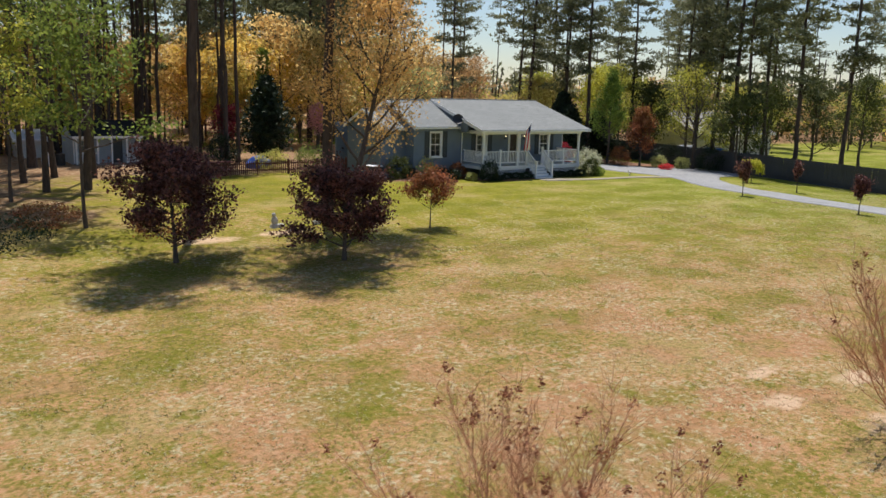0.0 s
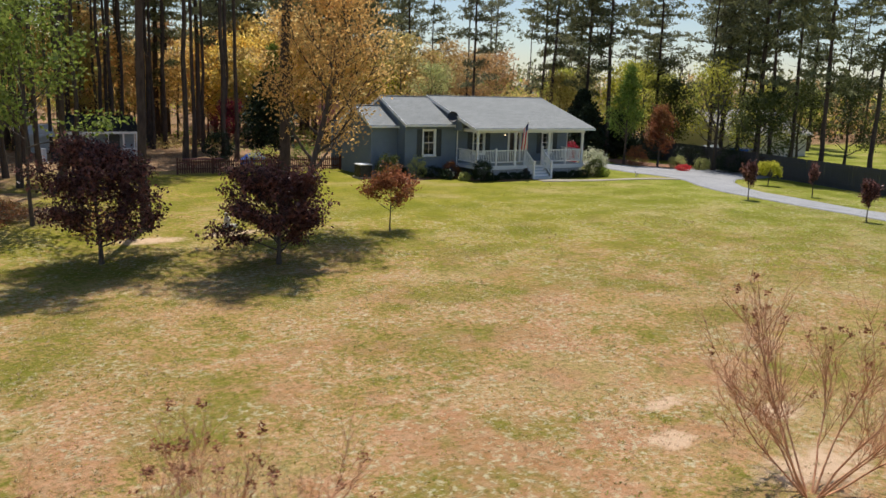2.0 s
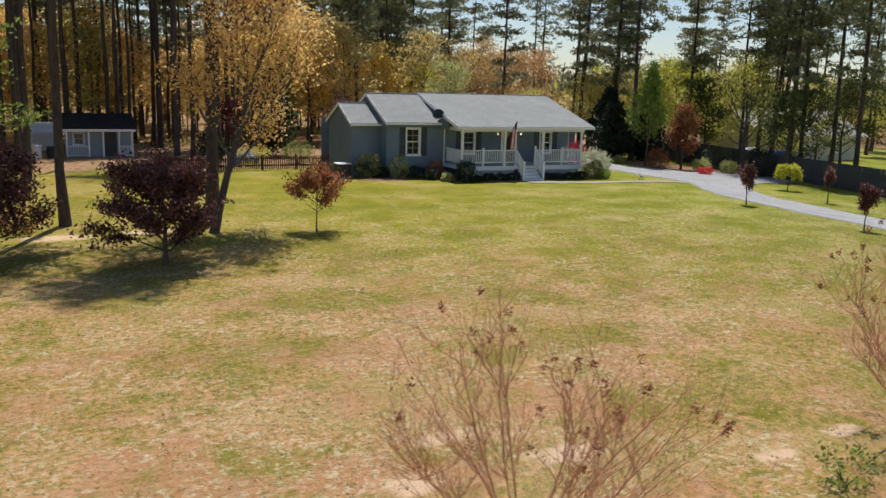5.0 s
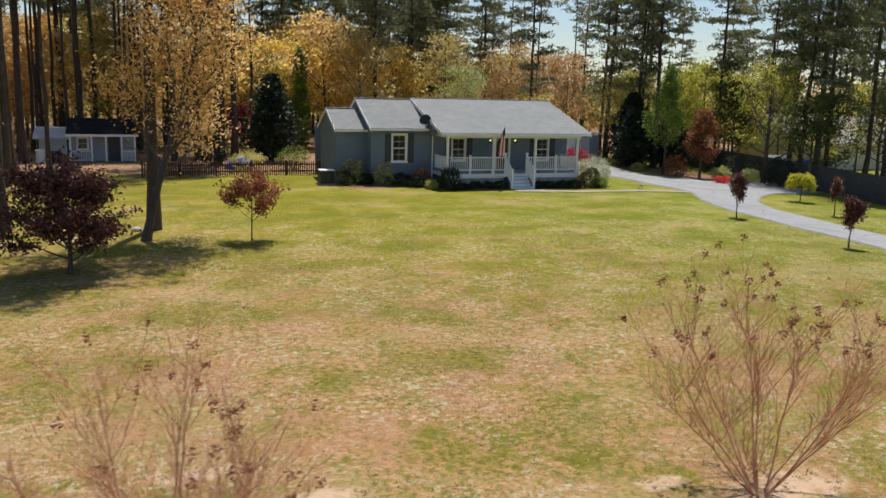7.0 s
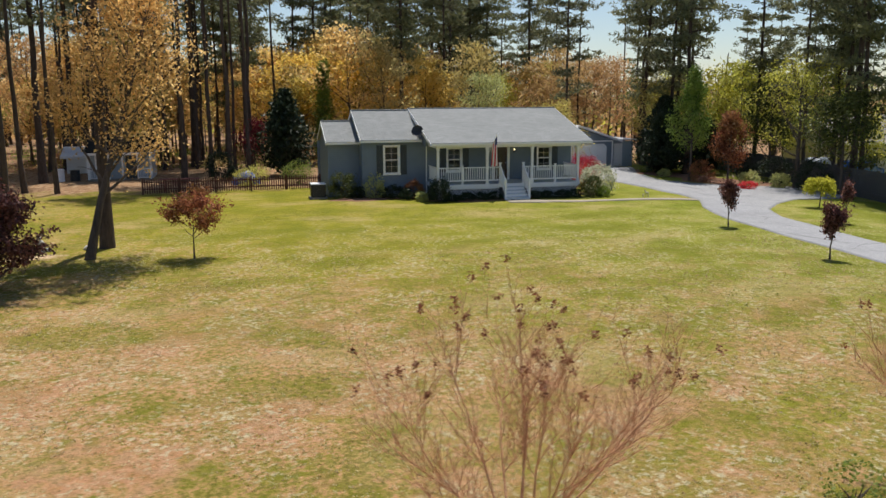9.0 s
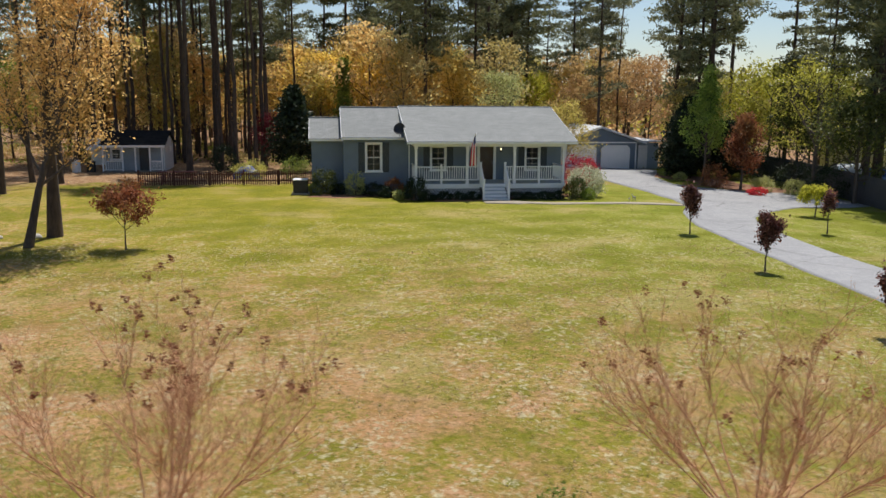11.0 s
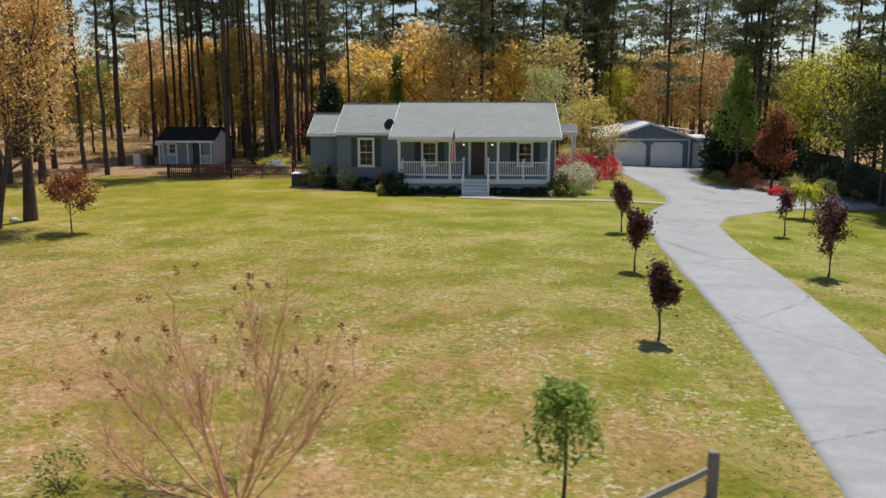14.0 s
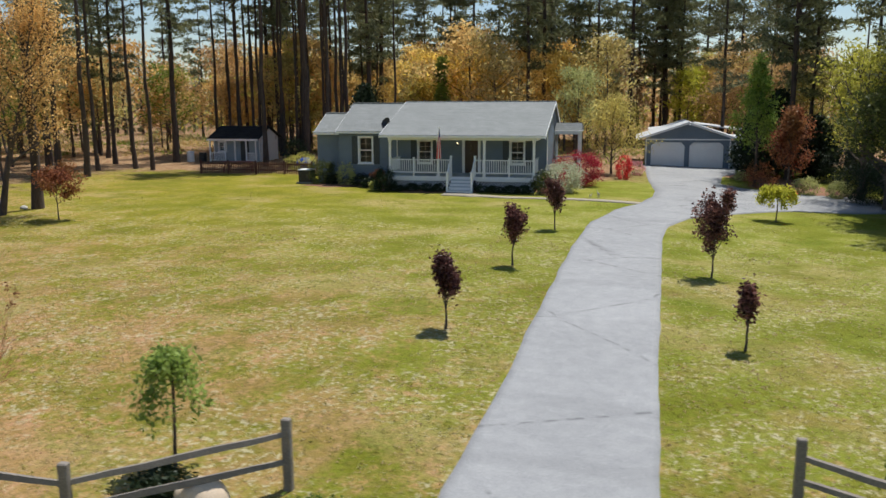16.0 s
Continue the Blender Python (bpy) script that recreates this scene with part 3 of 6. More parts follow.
def build_drive():
    rows, cols = 220, 16
    v, f = [], []
    for j in range(rows + 1):
        y = -14 + 78.2 * j / rows
        a = between(LEFT, y) + 0.045 * noise.noise(Vector((1.5, y * 0.8, 0)))
        b = between(RIGHT, y) + 0.045 * noise.noise(Vector((7.5, y * 0.8, 0)))
        line = [(a - 0.03, -0.12)] + [(a + (b - a) * i / cols, 0.045) for i in range(cols + 1)] + [(b + 0.03, -0.12)]
        v += [(x, y, soil(x, y) + h) for x, h in line]
    w = cols + 3
    f = [(j * w + i, j * w + i + 1, (j + 1) * w + i + 1, (j + 1) * w + i) for j in range(rows) for i in range(w - 1)]
    tagged(part("driveway", quad_mesh("driveway", np.array(v), np.array(f)), ASPHALT), "pale weathered grey asphalt driveway winding to the garage", "driveway", kind="structure")


build_drive()


def build_path():
    v, f = [], []
    for i in range(45):
        t = i / 44
        x = 37.3 + 11.2 * t
        mid = 40.45 - 0.5 * min(1.0, t * 3) - 1.2 * t
        half = 0.4 if x > 39.2 else 0.65
        for k, h in ((-1.0, -0.1), (-1.0, 0.025), (1.0, 0.025), (1.0, -0.1)):
            v.append((x, mid + half * k, soil(x, mid + half * k) + h))
    for i in range(44):
        for k in range(3):
            f.append((i * 4 + k, (i + 1) * 4 + k, (i + 1) * 4 + k + 1, i * 4 + k + 1))
    tagged(part("footpath", quad_mesh("footpath", np.array(v), np.array(f)), CONCRETE), "narrow pale concrete path from porch steps to drive", "path", kind="structure")


build_path()


def blot(name, x, y, rx, ry, mat, label, seed, lift=0.02):
    """An uneven thin patch lying on the ground."""
    rr = random.Random(seed)
    ph = [rr.random() * 6.283 for _ in range(4)]
    bm = bmesh.new()
    rings = []
    for s in (0.0, 0.5, 0.85, 1.0):
        ring = []
        for k in range(28):
            a = 2 * math.pi * k / 28
            w = 1 + 0.2 * math.sin(2 * a + ph[0]) + 0.16 * math.sin(3 * a + ph[1]) + 0.1 * math.sin(7 * a + ph[2]) + 0.07 * math.sin(11 * a + ph[3])
            px, py = x + rx * w * s * math.cos(a), y + ry * w * s * math.sin(a)
            ring.append(bm.verts.new((px, py, soil(px, py) + (lift + 0.02 if s < 0.9 else -0.03))))
        rings.append(ring)
    for a, b in zip(rings, rings[1:]):
        for k in range(28):
            bm.faces.new((a[k], b[k], b[(k + 1) % 28], a[(k + 1) % 28]))
    bmesh.ops.remove_doubles(bm, verts=bm.verts[:], dist=1e-5)
    bmesh.ops.recalc_face_normals(bm, faces=bm.faces[:])
    return tagged(part(name, bm, mat), label, "bare ground", kind="structure")


# ---- house ----
def wall_front(name, x0, x1, y, z0, z1, holes, mat, parent, thick=0.15):
    """A wall facing -y with rectangular openings (x0, x1, z0, z1) through it."""
    xs = sorted({x0, x1, *[h[0] for h in holes], *[h[1] for h in holes]})
    zs = sorted({z0, z1, *[h[2] for h in holes], *[h[3] for h in holes]})
    nx, nz = len(xs) - 1, len(zs) - 1
    solid = {(i, k): not any(h[0] <= xs[i] and xs[i + 1] <= h[1] and h[2] <= zs[k] and zs[k + 1] <= h[3] for h in holes) for i in range(nx) for k in range(nz)}
    bm, known = bmesh.new(), {}

    def at(i, k, back):
        if (i, k, back) not in known:
            known[i, k, back] = bm.verts.new((xs[i], y + thick * back, zs[k]))
        return known[i, k, back]
    for (i, k), full in solid.items():
        if not full:
            continue
        ring = ((i, k), (i + 1, k), (i + 1, k + 1), (i, k + 1))
        bm.faces.new([at(*c, 0) for c in ring]), bm.faces.new([at(*c, 1) for c in ring[::-1]])
        for (a, b), step in zip(zip(ring, ring[1:] + ring[:1]), ((0, -1), (1, 0), (0, 1), (-1, 0))):
            if not solid.get((i + step[0], k + step[1])):
                bm.faces.new((at(*a, 1), at(*b, 1), at(*b, 0), at(*a, 0)))
    bmesh.ops.recalc_face_normals(bm, faces=bm.faces[:])
    return part(name, bm, mat, parent)


def window(parent, x0, x1, y, z0, z1, rows=2, cols=2):
    """A white double-hung window that faces -y: casing, two sashes with bars, panes, sill."""
    w = part("window", boxes((x0, x0 + 0.09, y - 0.035, y + 0.1, z0, z1), (x1 - 0.09, x1, y - 0.035, y + 0.1, z0, z1), (x0 + 0.09, x1 - 0.09, y - 0.035, y + 0.1, z1 - 0.09, z1)), WHITE, parent)
    part("sill", boxes((x0 - 0.03, x1 + 0.03, y - 0.07, y + 0.1, z0 - 0.02, z0 + 0.07), bevel=0.008), WHITE, w)
    a, b, mid = x0 + 0.09, x1 - 0.09, (z0 + z1) / 2 - 0.01
    for lo, hi, back in ((z0 + 0.07, mid + 0.02, 0.03), (mid - 0.02, z1 - 0.09, 0.06)):
        yy = y + back
        s = boxes((a, a + 0.045, yy, yy + 0.03, lo, hi), (b - 0.045, b, yy, yy + 0.03, lo, hi), (a + 0.045, b - 0.045, yy, yy + 0.03, lo, lo + 0.05), (a + 0.045, b - 0.045, yy, yy + 0.03, hi - 0.05, hi))
        for i in range(1, cols):
            m = a + (b - a) * i / cols
            box(s, m - 0.009, m + 0.009, yy + 0.005, yy + 0.025, lo + 0.05, hi - 0.05)
        m = (lo + hi) / 2
        box(s, a + 0.045, b - 0.045, yy + 0.006, yy + 0.024, m - 0.009, m + 0.009)
        part("sash", s, WHITE, w)
        g = part("pane", boxes((a + 0.04, b - 0.04, yy + 0.012, yy + 0.018, lo + 0.045, hi - 0.045)), GLASS, w)
        g.visible_shadow = False
    return w


def shutter(parent, x0, x1, y, z0, z1):
    bm = boxes((x0, x0 + 0.06, y - 0.04, y, z0, z1), (x1 - 0.06, x1, y - 0.04, y, z0, z1), (x0, x1, y - 0.04, y, z0, z0 + 0.08), (x0, x1, y - 0.04, y, z1 - 0.08, z1), (x0, x1, y - 0.015, y, z0, z1))
    n = int((z1 - z0 - 0.16) / 0.07)
    for i in range(n):
        z = z0 + 0.08 + (i + 0.5) * (z1 - z0 - 0.16) / n
        bar(bm, (x0 + 0.06, y - 0.022, z), (x1 - 0.06, y - 0.022, z), 0.03, 0.05)
    return part("shutter", bm, SHUTTER, parent)


def gable_roof(parent, x0, x1, yf, zf, yr, zr, yb, zb, mat, thick=0.14):
    """Two roof slabs with the ridge along x, and the boards along their edges."""
    front = bmesh.new()
    prism(front, [(yf, zf), (yr, zr), (yr, zr - thick), (yf, zf - thick)], "x", x0, x1)
    back = bmesh.new()
    prism(back, [(yr, zr), (yb, zb), (yb, zb - thick), (yr, zr - thick)], "x", x0, x1)
    part("roof", front, mat, parent)
    part("roof", back, mat, parent)
    part("ridge_cap", boxes((x0, x1, yr - 0.13, yr + 0.13, zr - 0.03, zr + 0.025), bevel=0.02), mat, parent)
    part("fascia", boxes((x0, x1, yf - 0.025, yf - 0.002, zf - 0.145, zf - 0.03)), WHITE, parent)
    for x in (x0, x1):
        o = 0.022 if x == x1 else -0.022
        rake = bmesh.new()
        prism(rake, [(yf, zf - 0.01), (yr, zr - 0.01), (yr, zr - 0.2), (yf, zf - 0.2)], "x", x + o * 0.1, x + o)
        part("rake_board", rake, WHITE, parent)
        rake = bmesh.new()
        prism(rake, [(yr + 0.002, zr - 0.01), (yb, zb - 0.01), (yb, zb - 0.2), (yr + 0.002, zr - 0.2)], "x", x + o * 0.1, x + o)
        part("rake_board", rake, WHITE, parent)


def gable_wall(parent, x, yf, yb, z0, zf, yr, zr, mat, thick=0.15):
    bm = bmesh.new()
    prism(bm, [(yf, z0), (yb, z0), (yb, zf), (yr, zr), (yf, zf)], "x", x, x + thick)
    return part("gable_wall", bm, mat, parent)


def build_house():
    h = thing("house", (0, 0, 0), "single-storey blue-grey sided house with grey shingle roof and white front porch", "house")
    z0 = -0.1
    # middle block with one shuttered window
    win = (31.16, 32.14, 1.27, 2.96)
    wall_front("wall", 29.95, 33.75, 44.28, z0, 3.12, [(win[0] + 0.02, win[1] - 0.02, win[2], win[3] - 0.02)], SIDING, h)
    window(h, win[0], win[1], 44.28, win[2], win[3], 2, 2)
    shutter(h, 30.78, 31.13, 44.28, 1.27, 2.95)
    shutter(h, 32.17, 32.52, 44.28, 1.27, 2.95)
    gable_wall(h, 29.95, 44.43, 51.0, z0, 3.1, 47.6, 4.7, SIDING)
    gable_roof(h, 29.85, 33.35, 43.98, 3.26, 47.6, 4.88, 51.3, 3.2, SHINGLE)
    # left wing, set back and lower
    wall_front("wall", 28.15, 29.95, 45.3, z0, 3.02, [], SIDING, h)
    gable_wall(h, 28.15, 45.45, 49.6, z0, 3.0, 47.45, 4.05, SIDING)
    gable_roof(h, 28.02, 29.93, 45.02, 3.13, 47.45, 4.27, 49.9, 3.13, SHINGLE)
    # main block behind the porch
    w1, w2, door = (34.87, 35.83, 1.32, 2.78), (40.42, 41.36, 1.32, 2.78), (37.72, 38.62, 0.82, 2.8)
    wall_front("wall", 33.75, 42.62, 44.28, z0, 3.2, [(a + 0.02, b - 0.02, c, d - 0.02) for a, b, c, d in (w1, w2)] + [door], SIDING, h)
    for w in (w1, w2):
        window(h, *w[:2], 44.28, *w[2:])
        shutter(h, w[0] - 0.38, w[0] - 0.03, 44.28, w[2], w[3])
        shutter(h, w[1] + 0.03, w[1] + 0.38, 44.28, w[2], w[3])
    gable_wall(h, 42.47, 44.43, 51.2, z0, 3.2, 47.6, 4.72, SIDING)
    gable_wall(h, 33.42, 43.3, 51.2, 2.9, 3.5, 47.6, 4.72, SIDING)
    part("wall", boxes((28.15, 42.62, 51.2, 51.35, z0, 3.2)), SIDING, h)
    gable_roof(h, 33.32, 42.78, 41.62, 3.16, 47.6, 4.96, 51.6, 3.2, SHINGLE)
    part("corner_board", boxes((42.6, 42.64, 44.26, 44.38, z0, 3.2)), WHITE, h)
    part("floor_slab", boxes((30.1, 42.5, 44.45, 51.2, 0.4, 0.6)), DARK_BLOCK, h)
    # front door with its casing, oval light and knob
    d = part("door", boxes((door[0] + 0.05, door[1] - 0.05, 44.33, 44.38, 0.83, 2.76)), DOOR_WOOD, h, "dark red-brown panelled front door")
    bm = bmesh.new()
    for a, b, c, e in ((37.8, 38.1, 0.95, 1.55), (38.24, 38.54, 0.95, 1.55)):
        box(bm, a, b, 44.315, 44.33, c, e, bevel=0.006)
    part("panel", bm, DOOR_WOOD, d)
    bm = bmesh.new()
    bmesh.ops.create_cone(bm, cap_ends=True, segments=28, radius1=1, radius2=1, depth=0.03, matrix=pose(38.17, 44.325, 2.12, 90) @ Matrix.Diagonal((0.15, 0.46, 1, 1)))
    part("oval_pane", bm, GLASS, d)
    bm = bmesh.new()
    bmesh.ops.create_uvsphere(bm, u_segments=10, v_segments=6, radius=0.035, matrix=pose(38.49, 44.3, 1.8))
    part("knob", bm, GREY_METAL, d)
    part("door_casing", boxes((door[0] - 0.1, door[0] + 0.05, 44.24, 44.38, 0.82, 2.88), (door[1] - 0.05, door[1] + 0.1, 44.24, 44.38, 0.82, 2.88), (door[0] + 0.05, door[1] - 0.05, 44.24, 44.38, 2.76, 2.88)), WHITE, h)
    for x in (37.35, 39.0):
        l = part("porch_light", boxes((x - 0.05, x + 0.05, 44.2, 44.279, 2.42, 2.5)), BLACK, h)
        bm = bmesh.new()
        bmesh.ops.create_uvsphere(bm, u_segments=10, v_segments=8, radius=0.04, matrix=pose(x, 44.2, 2.58) @ Matrix.Diagonal((1, 1, 1.3, 1)))
        part("bulb", bm, WARM_LAMP, l)
    # porch
    deck = part("porch_deck", boxes((33.8, 42.15, 42.05, 44.25, 0.7, 0.785)), FENCE_WOOD, h)
    n = 58
    for i in range(n):
        a = 33.75 + 8.45 * i / n
        part("board", boxes((a + 0.004, a + 8.45 / n - 0.004, 42.0, 44.27, 0.79, 0.82)), STEP_PAINT, deck)
    part("deck_fascia", boxes((33.75, 42.2, 41.97, 42.0, 0.62, 0.815), (33.72, 33.75, 41.97, 44.27, 0.62, 0.815), (42.2, 42.23, 41.97, 44.27, 0.62, 0.815)), WHITE, deck)
    part("porch_ceiling", boxes((33.6, 42.5, 42.2, 44.27, 3.0, 3.03)), WHITE, h)
    part("porch_beam", boxes((33.72, 42.28, 42.02, 42.18, 2.86, 3.06), (33.72, 33.86, 42.18, 44.27, 2.86, 3.06), (42.14, 42.28, 42.18, 44.27, 2.86, 3.06)), WHITE, h)
    for x in (33.83, 36.67, 39.33, 42.12):
        part("porch_post", boxes((x - 0.065, x + 0.065, 42.035, 42.165, 0.82, 2.86), (x - 0.085, x + 0.085, 42.015, 42.185, 0.82, 0.96), (x - 0.085, x + 0.085, 42.015, 42.185, 2.74, 2.86)), WHITE, h)
    for x in (35.23, 40.74):
        part("rail_post", boxes((x - 0.05, x + 0.05, 42.05, 42.15, 0.66, 1.84), (x - 0.065, x + 0.065, 42.035, 42.165, 1.84, 1.88)), WHITE, h)
    for x in (37.42, 38.8):
        part("newel_post", boxes((x - 0.055, x + 0.055, 42.02, 42.13, 0.82, 1.95), (x - 0.07, x + 0.07, 42.005, 42.145, 1.95, 2.0)), WHITE, h)
        part("newel_post", boxes((x - 0.055, x + 0.055, 40.98, 41.09, -0.05, 1.12), (x - 0.07, x + 0.07, 40.965, 41.105, 1.12, 1.17)), WHITE, h)
    slim = boxes((-0.018, 0.018, -0.018, 0.018, 0, 0.68))
    me = bpy.data.meshes.new("baluster")
    slim.to_mesh(me), slim.free()
    me.materials.append(WHITE)

    def rail(p, q):
        bm = bmesh.new()
        bar(bm, (*p, 1.745), (*q, 1.745), 0.08, 0.055), bar(bm, (*p, 1.03), (*q, 1.03), 0.05, 0.07)
        r = part("railing", bm, WHITE, h)
        ln = math.dist(p, q)
        k = int(ln / 0.125)
        for i in range(1, k):
            o = part("baluster", me, None, r)
            o.location = (p[0] + (q[0] - p[0]) * i / k, p[1] + (q[1] - p[1]) * i / k, 1.05)
    rail((33.9, 42.1), (37.37, 42.1))
    rail((38.85, 42.1), (42.05, 42.1))
    rail((33.83, 42.17), (33.83, 44.25))
    rail((42.12, 42.17), (42.12, 44.25))
    for x in (37.42, 38.8):
        bm = bmesh.new()
        bar(bm, (x, 41.05, 1.06), (x, 42.06, 1.84), 0.07, 0.06), bar(bm, (x, 41.05, 0.3), (x, 42.06, 1.06), 0.05, 0.07)
        r = part("stair_rail", bm, WHITE, h)
        for i in range(1, 9):
            o = part("baluster", me, None, r)
            o.location, o.scale = (x, 41.05 + 1.0 * i / 9, 0.33 + 0.76 * i / 9), (1, 1, 1.06)
    st = part("porch_steps", boxes((37.5, 37.54, 41.0, 42.0, 0.0, 0.2), (38.68, 38.72, 41.0, 42.0, 0.0, 0.2)), STEP_PAINT, h)
    for i in range(5):
        y, z = 40.96 + 0.25 * i, 0.164 * i
        part("riser", boxes((37.48, 38.74, y + 0.02, y + 0.04, z - 0.05, z + 0.13)), WHITE, st)
        if i < 4:
            part("tread", boxes((37.46, 38.76, y, y + 0.28, z + 0.13, z + 0.164), bevel=0.008), STEP_PAINT, st)
    part("porch_skirt", boxes((33.8, 42.15, 42.3, 42.32, -0.1, 0.62)), DARK_BLOCK, h)
    for a, b in ((33.8, 37.36), (38.86, 42.15)):
        bm = bmesh.new()
        x = a - 0.6
        while x < b:
            for s in (1, -1):
                u0, u1 = (x, x + 0.6) if s == 1 else (x + 0.6, x)
                lo, hi = max(a, min(u0, u1)), min(b, max(u0, u1))
                if hi - lo > 0.05:
                    za, zb = [0.02 + 0.6 * ((u - u0) / (u1 - u0)) for u in (lo, hi)]
                    bar(bm, (lo, 42.03 + 0.012 * s, za), (hi, 42.03 + 0.012 * s, zb), 0.01, 0.024)
            x += 0.17
        box(bm, a, b, 42.0, 42.05, 0.56, 0.62), box(bm, a, b, 42.0, 42.05, -0.03, 0.03)
        part("lattice", bm, WHITE, h)
    # covered side stoop at the far end
    part("stoop_roof", boxes((42.66, 44.3, 48.4, 50.6, 3.05, 3.14), (42.66, 44.33, 48.36, 48.4, 2.92, 3.15), bevel=0.01), METAL_WHITE, h)
    bm = bmesh.new()
    prism(bm, [(48.4, 3.15), (50.6, 3.15), (50.6, 3.4), (48.9, 3.62)], "x", 42.66, 44.3)
    part("stoop_roof", bm, SHINGLE, h)
    part("stoop_deck", boxes((42.66, 44.25, 48.5, 50.5, 0.5, 0.6)), WHITE, h)
    for x, y in ((44.15, 48.6), (44.15, 50.4)):
        part("stoop_post", boxes((x - 0.06, x + 0.06, y - 0.06, y + 0.06, -0.1, 3.05)), WHITE, h)
    part("stoop_rail", boxes((42.7, 44.15, 48.56, 48.62, 1.5, 1.57), (42.7, 44.15, 48.57, 48.61, 0.7, 0.76)), WHITE, h)
    for i in range(10):
        part("baluster", boxes((42.8 + 0.14 * i - 0.015, 42.8 + 0.14 * i + 0.015, 48.575, 48.605, 0.76, 1.5)), WHITE, h)
    bm = bmesh.new()
    bar(bm, (44.2, 48.6, 1.5), (45.5, 48.6, 0.75), 0.06, 0.07), bar(bm, (44.2, 48.6, 0.75), (45.5, 48.6, 0.1), 0.05, 0.07)
    part("stoop_stair_rail", bm, WHITE, h)
    # gutter pipe
    bm = bmesh.new()
    stick(bm, (33.66, 44.2, 3.1), (33.66, 44.2, 0.0), 0.035)
    part("downpipe", bm, WHITE, h)


build_house()


def build_dish():
    d = thing("satellite_dish", (33.1, 43.95, 3.3), "black satellite dish on a bent arm at the eave", "satellite dish")
    bm = bmesh.new()
    for i in range(5):
        r0, r1 = 0.34 * i / 5, 0.34 * (i + 1) / 5
        for k in range(20):
            a, b = 2 * math.pi * k / 20, 2 * math.pi * (k + 1) / 20
            q = [(r0 * math.cos(a), r0 * math.sin(a), r0 * r0 * 0.8), (r1 * math.cos(a), r1 * math.sin(a), r1 * r1 * 0.8), (r1 * math.cos(b), r1 * math.sin(b), r1 * r1 * 0.8), (r0 * math.cos(b), r0 * math.sin(b), r0 * r0 * 0.8)]
            bm.faces.new([bm.verts.new(p) for p in (q if i else q[1:])])
    bmesh.ops.remove_doubles(bm, verts=bm.verts[:], dist=1e-5)
    bmesh.ops.solidify(bm, geom=bm.faces[:], thickness=0.015)
    bm.transform(pose(0, -0.02, 0.42, 66, 0, -30))
    part("reflector", bm, BLACK, d)
    part("mast", stick(bmesh.new(), (0, 0.05, -0.04), (0, 0.05, 0.4), 0.022), GREY_METAL, d)
    bm = stick(bmesh.new(), (0.05, 0.0, 0.18), (0.26, -0.38, 0.42), 0.014)
    box(bm, 0.21, 0.31, -0.43, -0.35, 0.38, 0.48, bevel=0.01)
    part("feed_arm", bm, GREY_METAL, d)


build_dish()


def build_flag():
    f = thing("flag", (36.67, 42.02, 2.45), "striped red, white and navy flag hanging from a porch-post pole", "flag")
    tip = Vector((0.28, -0.85, 1.15))
    bm = stick(bmesh.new(), (0, 0, 0), tip, 0.014)
    bmesh.ops.create_uvsphere(bm, u_segments=8, v_segments=6, radius=0.035, matrix=Matrix.Translation(tip))
    part("pole", bm, WHITE, f)
    bm = bmesh.new()
    nu, nv = 26, 18
    grid = []
    for j in range(nv + 1):
        v = j / nv
        row = []
        for i in range(nu + 1):
            u = i / nu
            p = tip * (0.97 - 0.36 * u)
            drop = 1.45 * v * (1 - 0.1 * u)
            pull = v ** 0.7
            x = p.x * (1 - pull) + pull * (0.36 - 0.36 * u + 0.03 * math.sin(u * 14))
            y = p.y * (1 - pull * 0.55) + pull * (-0.30 + 0.07 * math.cos(u * 16 + v * 2))
            row.append(bm.verts.new((x, y, p.z - drop - 0.25 * v * (1 - u))))
        grid.append(row)
    for j in range(nv):
        for i in range(nu):
            q = bm.faces.new((grid[j][i], grid[j][i + 1], grid[j + 1][i + 1], grid[j + 1][i]))
            q.smooth = True
            s = int(i * 9 / nu)
            q.material_index = 2 if s < 5 and j < nv * 0.24 else s % 2
    cloth = part("cloth", bm, None, f)
    for m in (RED_CLOTH, WHITE, BLUE_CLOTH):
        cloth.data.materials.append(m)


build_flag()


